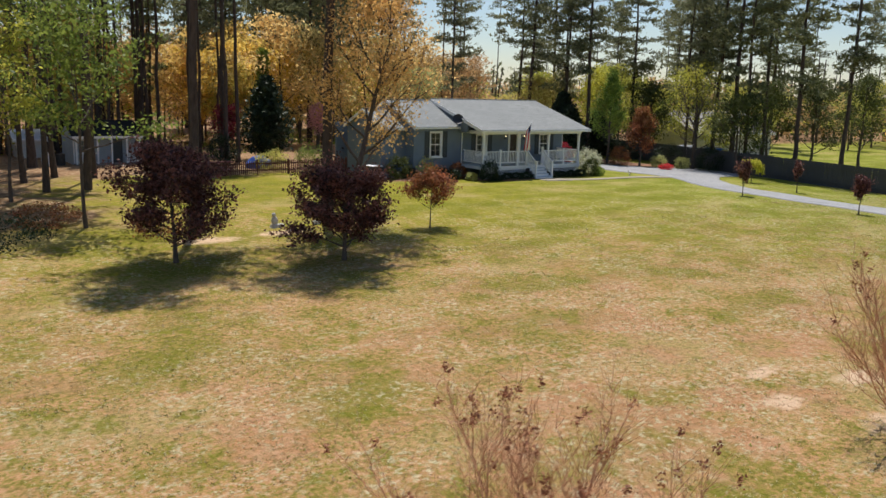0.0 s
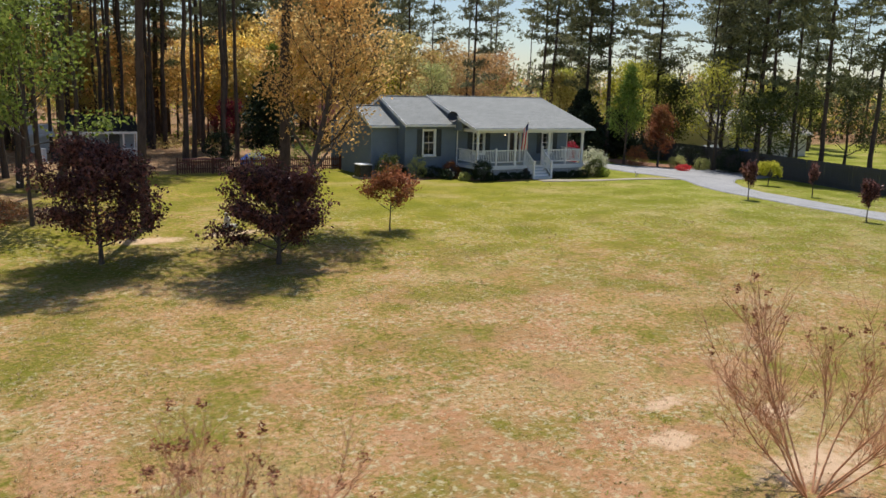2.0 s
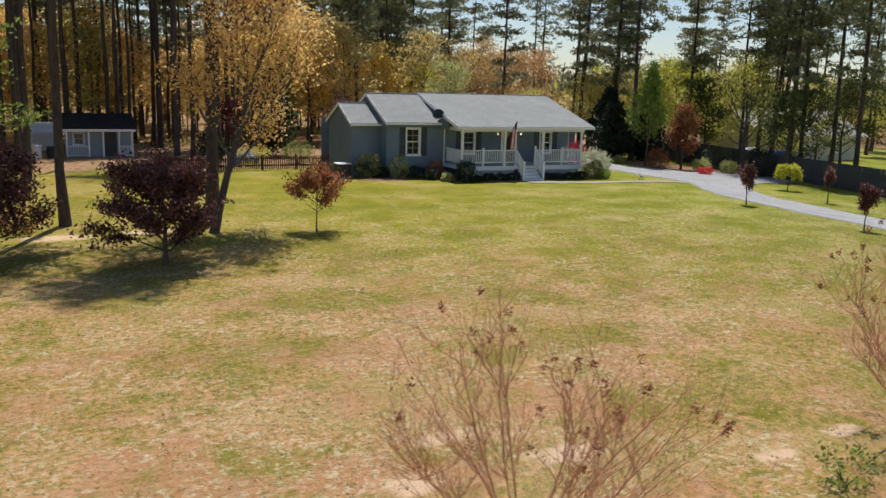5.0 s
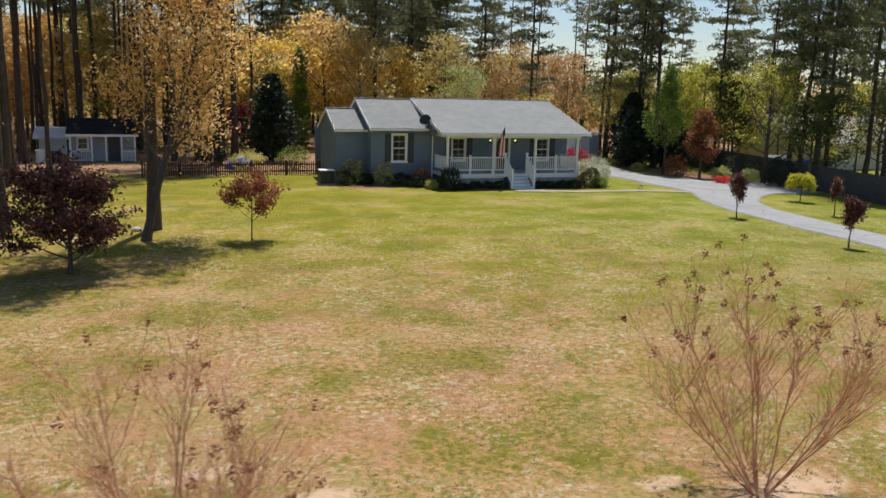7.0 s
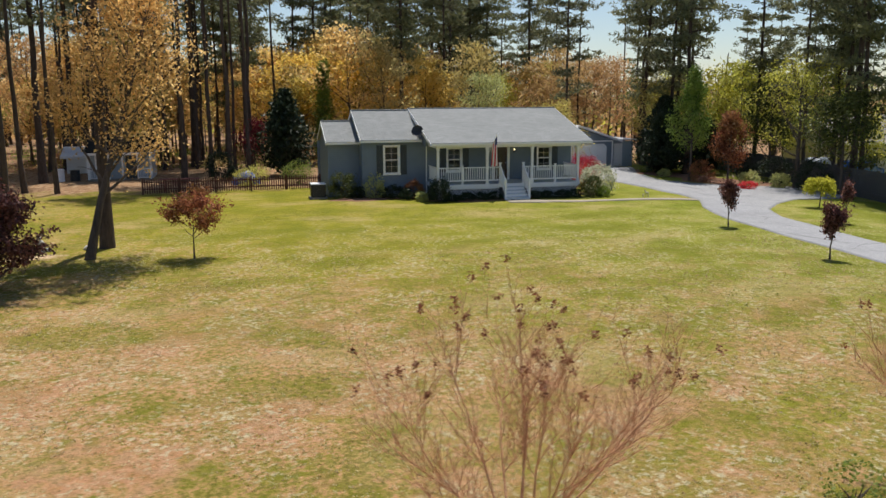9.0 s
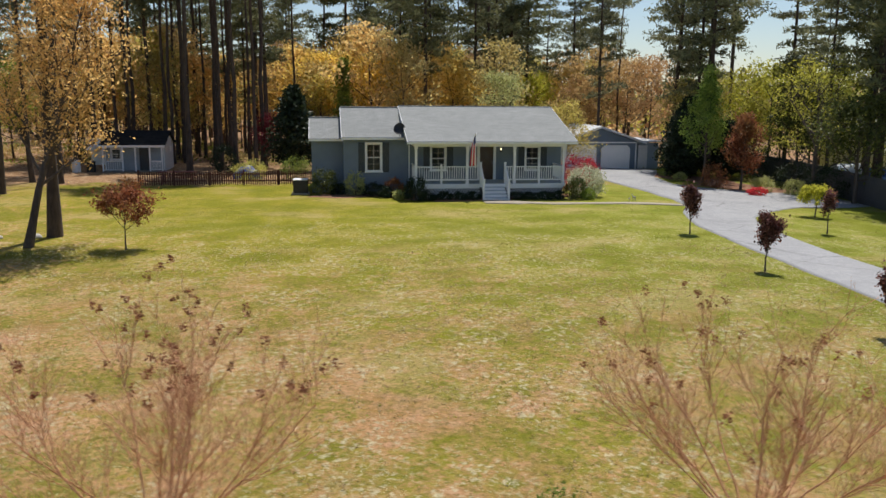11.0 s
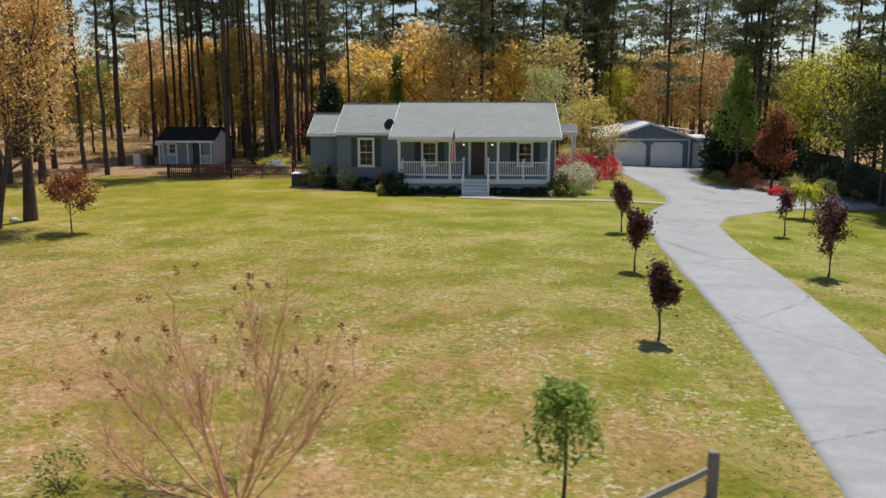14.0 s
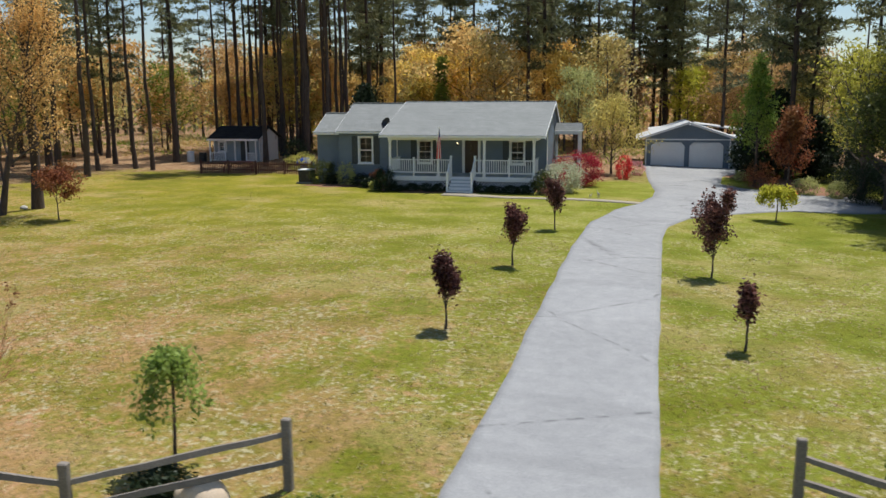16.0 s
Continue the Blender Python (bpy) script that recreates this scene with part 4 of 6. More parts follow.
# ---- outbuildings ----
def build_garage():
    g = thing("garage", (0, 0, -0.42), "detached blue-grey two-bay garage with pale doors and white metal roof", "garage")
    doors = ((48.82, 51.38), (51.74, 54.3))
    wall_front("wall", 48.42, 54.8, 64.0, 0, 2.35, [(a, b, 0, 2.03) for a, b in doors], SIDING, g)
    bm = bmesh.new()
    prism(bm, [(48.42, 2.35), (54.8, 2.35), (51.6, 3.42)], "y", 64.0, 64.15)
    part("gable_wall", bm, SIDING, g)
    for x in (48.42, 54.65):
        part("wall", boxes((x, x + 0.15, 64.15, 71.0, 0, 2.35)), SIDING, g)
    part("wall", boxes((48.42, 54.8, 71.0, 71.15, 0, 2.35)), SIDING, g)
    for a, b in doors:
        d = part("garage_door", boxes((a, b, 64.1, 64.13, 0.0, 2.03)), WHITE, g, "closed pale panelled garage door")
        for k in range(4):
            bm = bmesh.new()
            for i in range(4):
                w = (b - a) / 4
                box(bm, a + w * i + 0.06, a + w * (i + 1) - 0.06, 64.085, 64.1, 0.06 + k * 0.5, 0.45 + k * 0.5, bevel=0.006)
            part("panel", bm, WHITE, d)
        bm = bmesh.new()
        for s, x in ((1, a), (-1, b)):
            prism(bm, [(x, 2.03), (x + s * 0.28, 2.03), (x, 1.75)], "y", 64.04, 64.08)
        part("corner_brace", bm, SIDING, g)
    for s in (-1, 1):
        bm = bmesh.new()
        e = 51.6 + s * 3.95
        prism(bm, [(51.6, 3.62), (e, 2.3), (e, 2.22), (51.6, 3.52)], "y", 63.6, 71.4)
        part("roof", bm, METAL_WHITE, g)
        bm = bmesh.new()
        prism(bm, [(51.6, 3.62), (e, 2.3), (e, 2.13), (51.6, 3.45)], "y", 63.57, 63.598)
        part("rake_board", bm, WHITE, g)
    part("trim_band", boxes((48.42, 54.8, 63.97, 63.997, 2.2, 2.3)), WHITE, g)
    for x in (48.4, 54.72):
        part("corner_board", boxes((x, x + 0.1, 63.97, 63.997, 0, 2.2)), WHITE, g)
    # lean-to at its side
    part("lean_to_wall", boxes((54.82, 57.0, 64.6, 64.75, 0, 2.2), (56.85, 57.0, 64.75, 70.5, 0, 2.1)), SHED_SIDING, g)
    part("lean_to_roof", boxes((54.85, 57.3, 64.3, 70.8, 2.28, 2.36)), METAL_WHITE, g)
    part("lean_to_door", boxes((55.2, 56.0, 64.55, 64.597, 0.02, 1.98)), WHITE, g)


build_garage()


def build_carport():
    c = thing("carport", (0, 0, -1.2), "white metal-roofed carport behind the garage", "carport")
    for s in (-1, 1):
        bm = bmesh.new()
        prism(bm, [(53.2, 3.85), (53.2 + s * 4.4, 3.3), (53.2 + s * 4.4, 3.22), (53.2, 3.76)], "y", 74.0, 81.0)
        part("roof", bm, METAL_WHITE, c)
    for x in (49.1, 57.3):
        for y in (74.2, 77.5, 80.8):
            part("post", boxes((x - 0.05, x + 0.05, y - 0.05, y + 0.05, 0, 3.26)), GREY_METAL, c)


build_carport()


def build_shed():
    s = thing("garden_shed", (-0.8, 2.6, -0.1), "small pale blue garden shed with dark roof and white-trimmed porch", "shed")
    x0, x1, y0, y1 = 13.9, 18.1, 57.5, 61.0
    door, win = (16.3, 17.1, 0, 1.75), (14.35, 15.05, 0.9, 1.7)
    wall_front("wall", x0, x1, y0, -0.1, 2.05, [door, win], SHED_SIDING, s, 0.1)
    window(s, win[0] - 0.05, win[1] + 0.05, y0, win[2] - 0.05, win[3] + 0.05)
    part("door", boxes((16.32, 17.08, y0 + 0.03, y0 + 0.07, 0, 1.75)), SHUTTER, s)
    for x in (x0, x1 - 0.1):
        bm = bmesh.new()
        prism(bm, [(y0 + 0.1, -0.1), (y1, -0.1), (y1, 2.05), (59.2, 2.8), (y0 + 0.1, 2.1)], "x", x, x + 0.1)
        part("gable_wall", bm, METAL_WHITE if x > 15 else SHED_SIDING, s)
    part("wall", boxes((x0, x1, y1, y1 + 0.1, -0.1, 2.05)), SHED_SIDING, s)
    for a, za, b, zb in ((56.7, 1.98, 59.2, 2.95), (59.2, 2.95, 61.4, 2.0)):
        bm = bmesh.new()
        prism(bm, [(a, za), (b, zb), (b, zb - 0.09), (a, za - 0.09)], "x", x0 - 0.2, x1 + 0.2)
        part("roof", bm, DARK_SHINGLE, s)
    part("fascia", boxes((x0 - 0.2, x1 + 0.2, 56.67, 56.698, 1.82, 1.98)), WHITE, s)
    part("porch_floor", boxes((x0, x1, 56.6, 57.49, -0.1, 0.12)), FENCE_WOOD, s)
    for x in (x0 + 0.05, 15.3, 16.2, 17.2, x1 - 0.05):
        part("porch_post", boxes((x - 0.05, x + 0.05, 56.7, 56.8, 0.12, 1.86)), WHITE, s)
    for a, b in ((x0 + 0.1, 15.25), (17.25, x1 - 0.1)):
        r = part("railing", boxes((a, b, 56.72, 56.78, 0.8, 0.86), (a, b, 56.73, 56.77, 0.2, 0.25)), WHITE, s)
        for i in range(1, 8):
            x = a + (b - a) * i / 8
            part("baluster", boxes((x - 0.015, x + 0.015, 56.735, 56.765, 0.25, 0.8)), WHITE, r)
    for x in (x0, x1 - 0.08):
        part("corner_board", boxes((x, x + 0.08, y0 - 0.02, y0 - 0.002, -0.1, 2.0)), WHITE, s)


build_shed()


def simple_shed(name, x0, x1, y0, y1, h, ridge, wall, roof, label, windows=()):
    """A gabled building with its ridge along x."""
    s = thing(name, (0, 0, ground_z(x0, y0) - 0.1), label, "building")
    holes = [(x, x + 0.9, 0.9, 2.0) for x in windows]
    wall_front("wall", x0, x1, y0, 0, h, holes, wall, s)
    for x in windows:
        window(s, x - 0.06, x + 0.96, y0, 0.84, 2.06)
    yr = (y0 + y1) / 2
    for x in (x0, x1 - 0.15):
        bm = bmesh.new()
        prism(bm, [(y0 + 0.15, 0), (y1, 0), (y1, h), (yr, ridge - 0.1), (y0 + 0.15, h)], "x", x, x + 0.15)
        part("gable_wall", bm, wall, s)
    part("wall", boxes((x0, x1, y1, y1 + 0.15, 0, h)), wall, s)
    k = (ridge - h) / (yr - y0)
    for a, b in ((y0 - 0.4, yr), (y1 + 0.55, yr)):
        bm = bmesh.new()
        za = h - 0.4 * k + 0.08
        prism(bm, [(a, za), (b, ridge + 0.08), (b, ridge - 0.02), (a, za - 0.1)], "x", x0 - 0.35, x1 + 0.35)
        part("roof", bm, roof, s)
    part("fascia", boxes((x0 - 0.35, x1 + 0.35, y0 - 0.43, y0 - 0.402, h - 0.4 * k - 0.1, h - 0.4 * k + 0.08)), WHITE, s)
    return s


simple_shed("white_shed", 10.6, 12.5, 66.0, 69.0, 1.5, 2.0, METAL_WHITE, METAL_WHITE, "small white metal storage shed at the wood's edge")
simple_shed("neighbour_house", 71.0, 84.0, 55.0, 63.0, 2.6, 4.6, BEIGE, TAN_ROOF, "cream single-storey house behind the board fence", (73.0, 76.0, 80.5))


# ---- fences ----
def picket_fence():
    f = thing("picket_fence", (0, 0, 0), "low red-brown picket fence at the edge of the back yard", "fence")
    bm = boxes((-0.035, 0.035, -0.01, 0.01, 0.06, 0.84))
    prism(bm, [(-0.035, 0.84), (0.035, 0.84), (0.0, 0.92)], "y", -0.01, 0.01)
    me = bpy.data.meshes.new("picket")
    bm.to_mesh(me), bm.free()
    me.materials.append(RED_FENCE)
    a, b = Vector((17.6, 49.6)), Vector((28.1, 49.6))
    n = 78
    for i in range(n + 1):
        p = a.lerp(b, i / n)
        o = part("picket", me, None, f)
        o.location = (p.x, p.y, ground_z(p.x, p.y) + 0.02 * math.sin(i * 1.7))
    for z in (0.25, 0.66):
        bm = bmesh.new()
        box(bm, a.x, b.x, 49.612, 49.65, z, z + 0.07)
        part("rail", bm, RED_FENCE, f)
    for i in range(6):
        x = a.x + (b.x - a.x) * i / 5
        part("post", boxes((x - 0.05, x + 0.05, 49.652, 49.75, -0.1, 0.95), bevel=0.01), RED_FENCE, f)


picket_fence()


def board_fence():
    f = thing("board_fence", (0, 0, 0), "dark grey close-boarded privacy fence beside the drive", "fence")
    bm = boxes((-0.07, 0.07, -0.011, 0.011, 0.0, 1.75))
    me = bpy.data.meshes.new("board")
    bm.to_mesh(me), bm.free()
    me.materials.append(GREY_FENCE)
    pts = [Vector((63.5, 66.0)), Vector((63.0, 54.0)), Vector((60.6, 41.5)), Vector((58.8, 32.5)), Vector((57.9, 26.2))]
    rr = random.Random(4)
    for a, b in zip(pts, pts[1:]):
        n = int((b - a).length / 0.146)
        turn = math.degrees(math.atan2(b.y - a.y, b.x - a.x))
        for i in range(n):
            p = a.lerp(b, (i + 0.5) / n)
            o = part("board", me, None, f)
            o.matrix_basis = pose(p.x, p.y, ground_z(p.x, p.y) - 0.03 + rr.uniform(-0.015, 0.015), rr.uniform(-0.6, 0.6), 0, turn)
        nrm = Vector((-(b - a).y, (b - a).x)).normalized() * -0.04
        for z in (0.35, 1.35):
            bm = bmesh.new()
            bar(bm, (a.x + nrm.x, a.y + nrm.y, ground_z(*a) + z), (b.x + nrm.x, b.y + nrm.y, ground_z(*b) + z), 0.04, 0.09)
            part("rail", bm, GREY_FENCE, f)


board_fence()


def rail_fence(pts, label):
    """Split rails slotted into rough posts."""
    f = thing("split_rail_fence", (0, 0, 0), label, "fence", "split rail fences")
    rr = random.Random(len(pts) + int(pts[0][0]))
    for x, y in pts:
        z = ground_z(x, y)
        bm = boxes((x - 0.075, x + 0.075, y - 0.06, y + 0.06, z - 0.2, z + 1.2), bevel=0.018)
        part("post", bm, FENCE_WOOD, f)
    for (xa, ya), (xb, yb) in zip(pts, pts[1:]):
        for h in (0.5, 0.92):
            p, q = Vector((xa, ya, ground_z(xa, ya) + h + rr.uniform(-0.04, 0.04))), Vector((xb, yb, ground_z(xb, yb) + h + rr.uniform(-0.04, 0.04)))
            bm = bmesh.new()
            m = Matrix.Translation(p) @ (q - p).to_track_quat("X", "Z").to_matrix().to_4x4()
            n, ln = 6, (q - p).length
            rows = []
            for i in range(n + 1):
                s = 0.75 + 0.25 * math.sin(math.pi * i / n)
                dz = rr.uniform(-0.012, 0.012)
                rows.append([bm.verts.new(m @ Vector((ln * i / n, u * s, w * s + dz))) for u, w in ((-0.045, -0.05), (0.05, -0.035), (0.03, 0.06), (-0.04, 0.05))])
            for a, b in zip(rows, rows[1:]):
                for k in range(4):
                    bm.faces.new((a[k], a[(k + 1) % 4], b[(k + 1) % 4], b[k]))
            bm.faces.new(rows[0]), bm.faces.new(rows[-1][::-1])
            bmesh.ops.recalc_face_normals(bm, faces=bm.faces[:])
            part("rail", bm, FENCE_WOOD, f)
    return f


rail_fence([(42.3, 7.5), (39.88, 5.4), (36.9, 5.3)], "weathered grey split-rail fence section beside the drive entrance")
rail_fence([(50.15, 8.9), (52.7, 7.5), (55.2, 6.2)], "weathered grey split-rail fence section across the drive")


# ---- trees ----
def forest():
    rr = random.Random(11)
    kinds = [pine(101, 25, 8.0, 0.25), pine(102, 23, 6.5, 0.21, 3.4), pine(103, 27, 10.0, 0.28, 4.0), pine(104, 21, 5.5, 0.18, 3.0), pine(105, 26, 11.0, 0.22, 3.8, lean=0.012), pine(106, 25, 16.5, 0.2, 3.2, 8), pine(107, 27, 18.0, 0.17, 3.0, 7, lean=-0.01)]
    masters = [plant_thing("pine_tree", k, PINE_BARK, L_PINE, "tall pine with bare dark trunk and ragged crown", "tree", "pines of the wood") for k in kinds]
    used = set()

    def put(x, y, k=None, s=None):
        k = rr.choice((0, 1, 2, 3, 4, 5, 6) if x > 28 else (0, 2, 4, 5, 6, 5, 6)) if k is None else k
        s = rr.uniform(0.85, 1.12) if s is None else s
        if k in used:
            plant_copy(masters[k], x, y, rr.uniform(0, 360), s)
        else:
            used.add(k)
            place(masters[k], x, y, rr.uniform(0, 360), s)
    # the lone pines at the lawn's edge and among the sheds
    for x, y, k, s in ((17.9, 32.5, 2, 1.0), (12.5, 33.4, 4, 1.0), (11.0, 46.3, 5, 1.1), (12.5, 51.8, 6, 0.95), (10.5, 52.5, 5, 0.9), (5.9, 49.9, 2, 0.9), (9.0, 46.0, 6, 1.0), (8.6, 50.6, 5, 0.85),
                       (10.4, 58.8, 2, 1.0), (19.8, 56.0, 5, 1.1), (21.4, 60.0, 6, 1.0), (22.6, 57.2, 5, 1.0), (24.0, 58.4, 6, 1.0), (24.3, 62.3, 5, 1.05), (23.0, 64.0, 6, 0.9)):
        put(x, y, k, s)
    for x, y, k, s in ((57.9, 57.2, 0, 0.95), (58.6, 61.0, 1, 1.0), (60.2, 63.0, 3, 1.05), (59.5, 67.5, 0, 1.0), (61.0, 71.0, 3, 1.1), (61.8, 42.6, 3, 1.1), (63.2, 45.0, 2, 0.95), (65.0, 48.2, 0, 0.9), (62.6, 38.6, 3, 1.2), (63.5, 35.0, 1, 1.0), (67.5, 52.0, 1, 1.0), (69.0, 46.0, 4, 1.0),
                       (14.5, 70.3, 4, 1.0), (24.1, 68.9, 0, 1.0), (37.9, 72.4, 1, 1.1), (38.9, 77.2, 0, 1.1), (47.0, 89.6, 2, 1.1), (55.3, 75.5, 3, 1.1), (31.2, 82.0, 1, 1.1), (44.0, 80.0, 3, 1.1)):
        put(x, y, k, s)
    for x, y, k, s in ((4.5, 49.0, 1, 0.8), (2.0, 53.5, 3, 0.8), (-1.5, 47.0, 3, 0.75), (6.5, 56.0, 0, 0.8), (-5.0, 55.0, 1, 0.85), (64.8, 58.0, 1, 0.95), (62.9, 49.6, 3, 0.9), (20.0, 81.0, 1, 0.85), (25.2, 84.5, 3, 0.95), (28.8, 80.5, 0, 0.8), (16.5, 86.0, 3, 0.95), (33.2, 85.0, 1, 0.85), (36.8, 82.5, 3, 0.9), (12.0, 84.5, 1, 0.8), (22.6, 75.5, 3, 0.9)):
        put(x, y, k, s)
    for _ in range(24):
        x, y = rr.uniform(9, 27), rr.uniform(66.0, 78)
        put(x, y, rr.choice((5, 6)), rr.uniform(0.8, 1.0))
    for _ in range(10):
        put(rr.uniform(27, 50), rr.uniform(88, 104), rr.choice((0, 1, 3)), rr.uniform(0.9, 1.1))
    for _ in range(10):
        put(rr.uniform(47, 66), rr.uniform(90, 108), rr.choice((0, 1, 3)), rr.uniform(0.9, 1.1))
    for _ in range(14):
        put(rr.uniform(-32, 24), rr.uniform(96, 116), rr.choice((1, 3)), rr.uniform(0.8, 1.0))
    n = 0
    while n < 36:
        x, y = rr.uniform(-45, 66), rr.uniform(62, 112)
        if x < 8 and rr.random() < 0.3:
            y = rr.uniform(44, 70)
        if (26 < x < 48 and y < 86) or (46 < x < 60 and y < 83) or (27 < x < 46 and y < 70) or (12 < x < 24 and y < 68) or (8 < x < 46 and y < 66 and rr.random() < 0.5) or (6 < x < 12 and y < 68):
            continue
        put(x, y)
        n += 1
    for _ in range(26):
        x, y = rr.uniform(66, 135), rr.uniform(50, 120)
        if not (69 < x < 87 and 52 < y < 66):
            put(x, y, None, rr.uniform(0.75, 1.0))
    return masters


forest()


def understory():
    rr = random.Random(23)

    def family(seed, mat, label, group, spots, h=(7, 10), n=3, bark=BARK, **kw):
        made = [plant_thing("young_tree", broadleaf(seed + i, 8.0, 1.6, 2.9, 0.09, **kw), bark, mat, label, "tree", group) for i in range(n)]
        for i, (x, y) in enumerate(spots):
            s = rr.uniform(*h) / 8.0
            t = rr.uniform(0, 360)
            if i < n:
                place(made[i], x, y, t, s)
            else:
                plant_copy(made[i % n], x, y, t, s)

    def spread(n, x0, x1, y0, y1, keep):
        out = []
        while len(out) < n:
            x, y = rr.uniform(x0, x1), rr.uniform(y0, y1)
            if keep(x, y):
                out.append((x, y))
        return out
    clear = lambda x, y: not ((45 < x < 60 and y < 83) or (11 < x < 23.5 and y < 66.5) or (6 < x < 14 and y < 71))
    kw = dict(limbs=15, leaf=0.11, density=8, spread=(0.42, 0.42, 0.2), shape=0.75, forks=5, up=0.35, lift=0.12)
    family(200, L_ORANGE, "tall hardwood with thin amber spring leaves under the pines", "amber hardwoods",
           spread(34, -42, 42, 68, 104, clear) + spread(14, 2, 32, 70, 92, clear) + spread(10, -32, 6, 52, 72, clear), (7.0, 12.5), 5, **kw)
    family(280, L_GOLD, "rounded hardwood in golden spring leaf behind the house", "golden hardwoods", [(34.0, 73.4), (31.5, 73.8), (36.6, 74.6), (28.6, 72.6), (41.0, 76.0), (26.5, 76.0)] + spread(8, 28, 64, 76, 106, clear), (8.6, 10.6), 3, **{**kw, "density": 11})
    family(260, L_MOSS, "tall hardwood with pale olive spring leaves under the pines", "olive hardwoods", spread(32, -42, 64, 66, 106, clear) + spread(8, -32, 6, 48, 70, clear), (6.0, 12.5), 4, **kw)
    family(320, L_RUSSET, "slim hardwood with russet spring leaves in the wood", "russet hardwoods", spread(9, -30, 30, 66, 92, clear) + spread(9, 44, 64, 80, 104, clear), (7.0, 12.5), 2, **kw)
    family(220, L_YELLOW, "young tree with yellow-green spring leaves", "yellow-green hardwoods",
           [(66.8, 52.8), (69.0, 50.6), (71.5, 53.2), (75.0, 52.5)] + spread(12, -40, 66, 70, 108, clear) + spread(13, 66, 125, 52, 110, lambda x, y: not (68 < x < 88 and 50 < y < 67)) + spread(7, 62.5, 70, 57, 74, lambda x, y: True), (4.8, 10.0), 3, **kw)
    family(240, L_GREEN, "leafy green young tree at the wood's edge", "green hardwoods",
           [(31.5, 80.0)] + spread(11, -35, 4, 40, 75, clear) + spread(9, 72, 125, 62, 110, lambda x, y: True), (6.5, 11.0), 3, **kw)
    # thin, high-crowned young trees shading the lawn's edge
    edge = dict(limbs=16, leaf=0.1, density=9, spread=(0.4, 0.4, 0.16), shape=0.9, forks=6, up=0.3, lift=0.12)
    for seed, x, y, h in ((290, 8.5, 35.4, 9.5), (291, 6.9, 43.0, 11.0), (292, 5.0, 38.2, 10.0), (293, 3.4, 44.5, 11.0)):
        place(plant_thing("edge_tree", broadleaf(seed, h, 2.9, 3.0, 0.085, **edge), BARK, L_GREEN if seed != 292 else L_YELLOW, "slim young tree with loose fresh green leaves at the lawn's edge", "tree", "slim trees at the lawn's edge"), x, y, seed * 31)
    # low growth on the forest floor
    g = np.random.default_rng(61)
    for name, mat, n in (("green_undergrowth", L_GREEN, 90), ("amber_undergrowth", L_MOSS, 150)):
        c = []
        while len(c) < n:
            x, y = g.uniform(-35, 64), g.uniform(63, 98)
            if clear(x, y) or y > 66:
                h, w = g.uniform(0.3, 1.3), g.uniform(0.5, 1.5)
                q = g.normal(0, 1, (110, 3)) * (w, w, h * 0.4) + (x, y, 0)
                q[:, 2] = np.abs(q[:, 2]) + 0.08 + ground_z(x, y)
                c.append(q)
        c = np.concatenate(c)
        tagged(part(name, leaf_mesh(name, c, g.uniform(0.06, 0.14, len(c)), g), mat), "low leafy growth on the floor of the wood", "undergrowth", kind="stuff")


understory()


def far_woods():
    """The hazy edge of the wood beyond the countable trees."""
    g = np.random.default_rng(5)
    for name, leaf, n, tall in (("far_amber_woods", L_ORANGE, 32000, 10.5), ("far_green_woods", L_FAR, 26000, 13.0), ("far_yellow_woods", L_YELLOW, 12000, 9.0)):
        c = []
        k = n // 60
        a = g.uniform(radians(8), radians(150), k)
        d = g.uniform(112, 175, k)
        for ai, di in zip(a, d):
            x, y = 25 + di * math.cos(ai), di * math.sin(ai)
            top = tall * g.uniform(0.55, 1.1) * (0.72 if x > 70 else 1.0)
            h = g.uniform(0.3, top, 60)
            w = 2.6 * np.sqrt(np.clip(1 - (h / top - 0.45) ** 2 * 2.2, 0.1, 1))
            c.append(np.stack([x + g.normal(0, 1, 60) * w, y + g.normal(0, 1, 60) * w, h], 1))
        c = np.concatenate(c)
        tagged(part(name, leaf_mesh(name, c, g.uniform(0.3, 0.6, len(c)), g), leaf), "distant mixed woodland closing the view behind the yard", "woods", kind="stuff")
    p = Plant(77)
    for _ in range(420):
        a, d = p.r.uniform(radians(8), radians(150)), p.r.uniform(108, 170)
        x, y, h = 25 + d * math.cos(a), d * math.sin(a), p.r.uniform(6, 12)
        p.tube([Vector((x, y, -1)), Vector((x + p.r.gauss(0, 0.2), y, h * 0.5)), Vector((x + p.r.gauss(0, 0.4), y, h))], [0.2, 0.16, 0.06], 5)
    tagged(part("far_trunks", p.wood("far_trunks"), PINE_BARK), "distant bare trunks standing in the woodland", "woods", kind="stuff")


far_woods()


# ---- yard trees ----
oak = plant_thing("leaning_hardwood", broadleaf(301, 10.6, 2.4, 3.6, 0.17, limbs=20, leaf=0.068, density=16, spread=(0.4, 0.4, 0.3), shape=0.95, forks=8, lean=(0.26, -0.03), up=0.6), BARK, L_ORANGE,
                  "slim leaning hardwood with sparse amber leaves on the lawn", "tree")
place(oak, 17.5, 30.4)

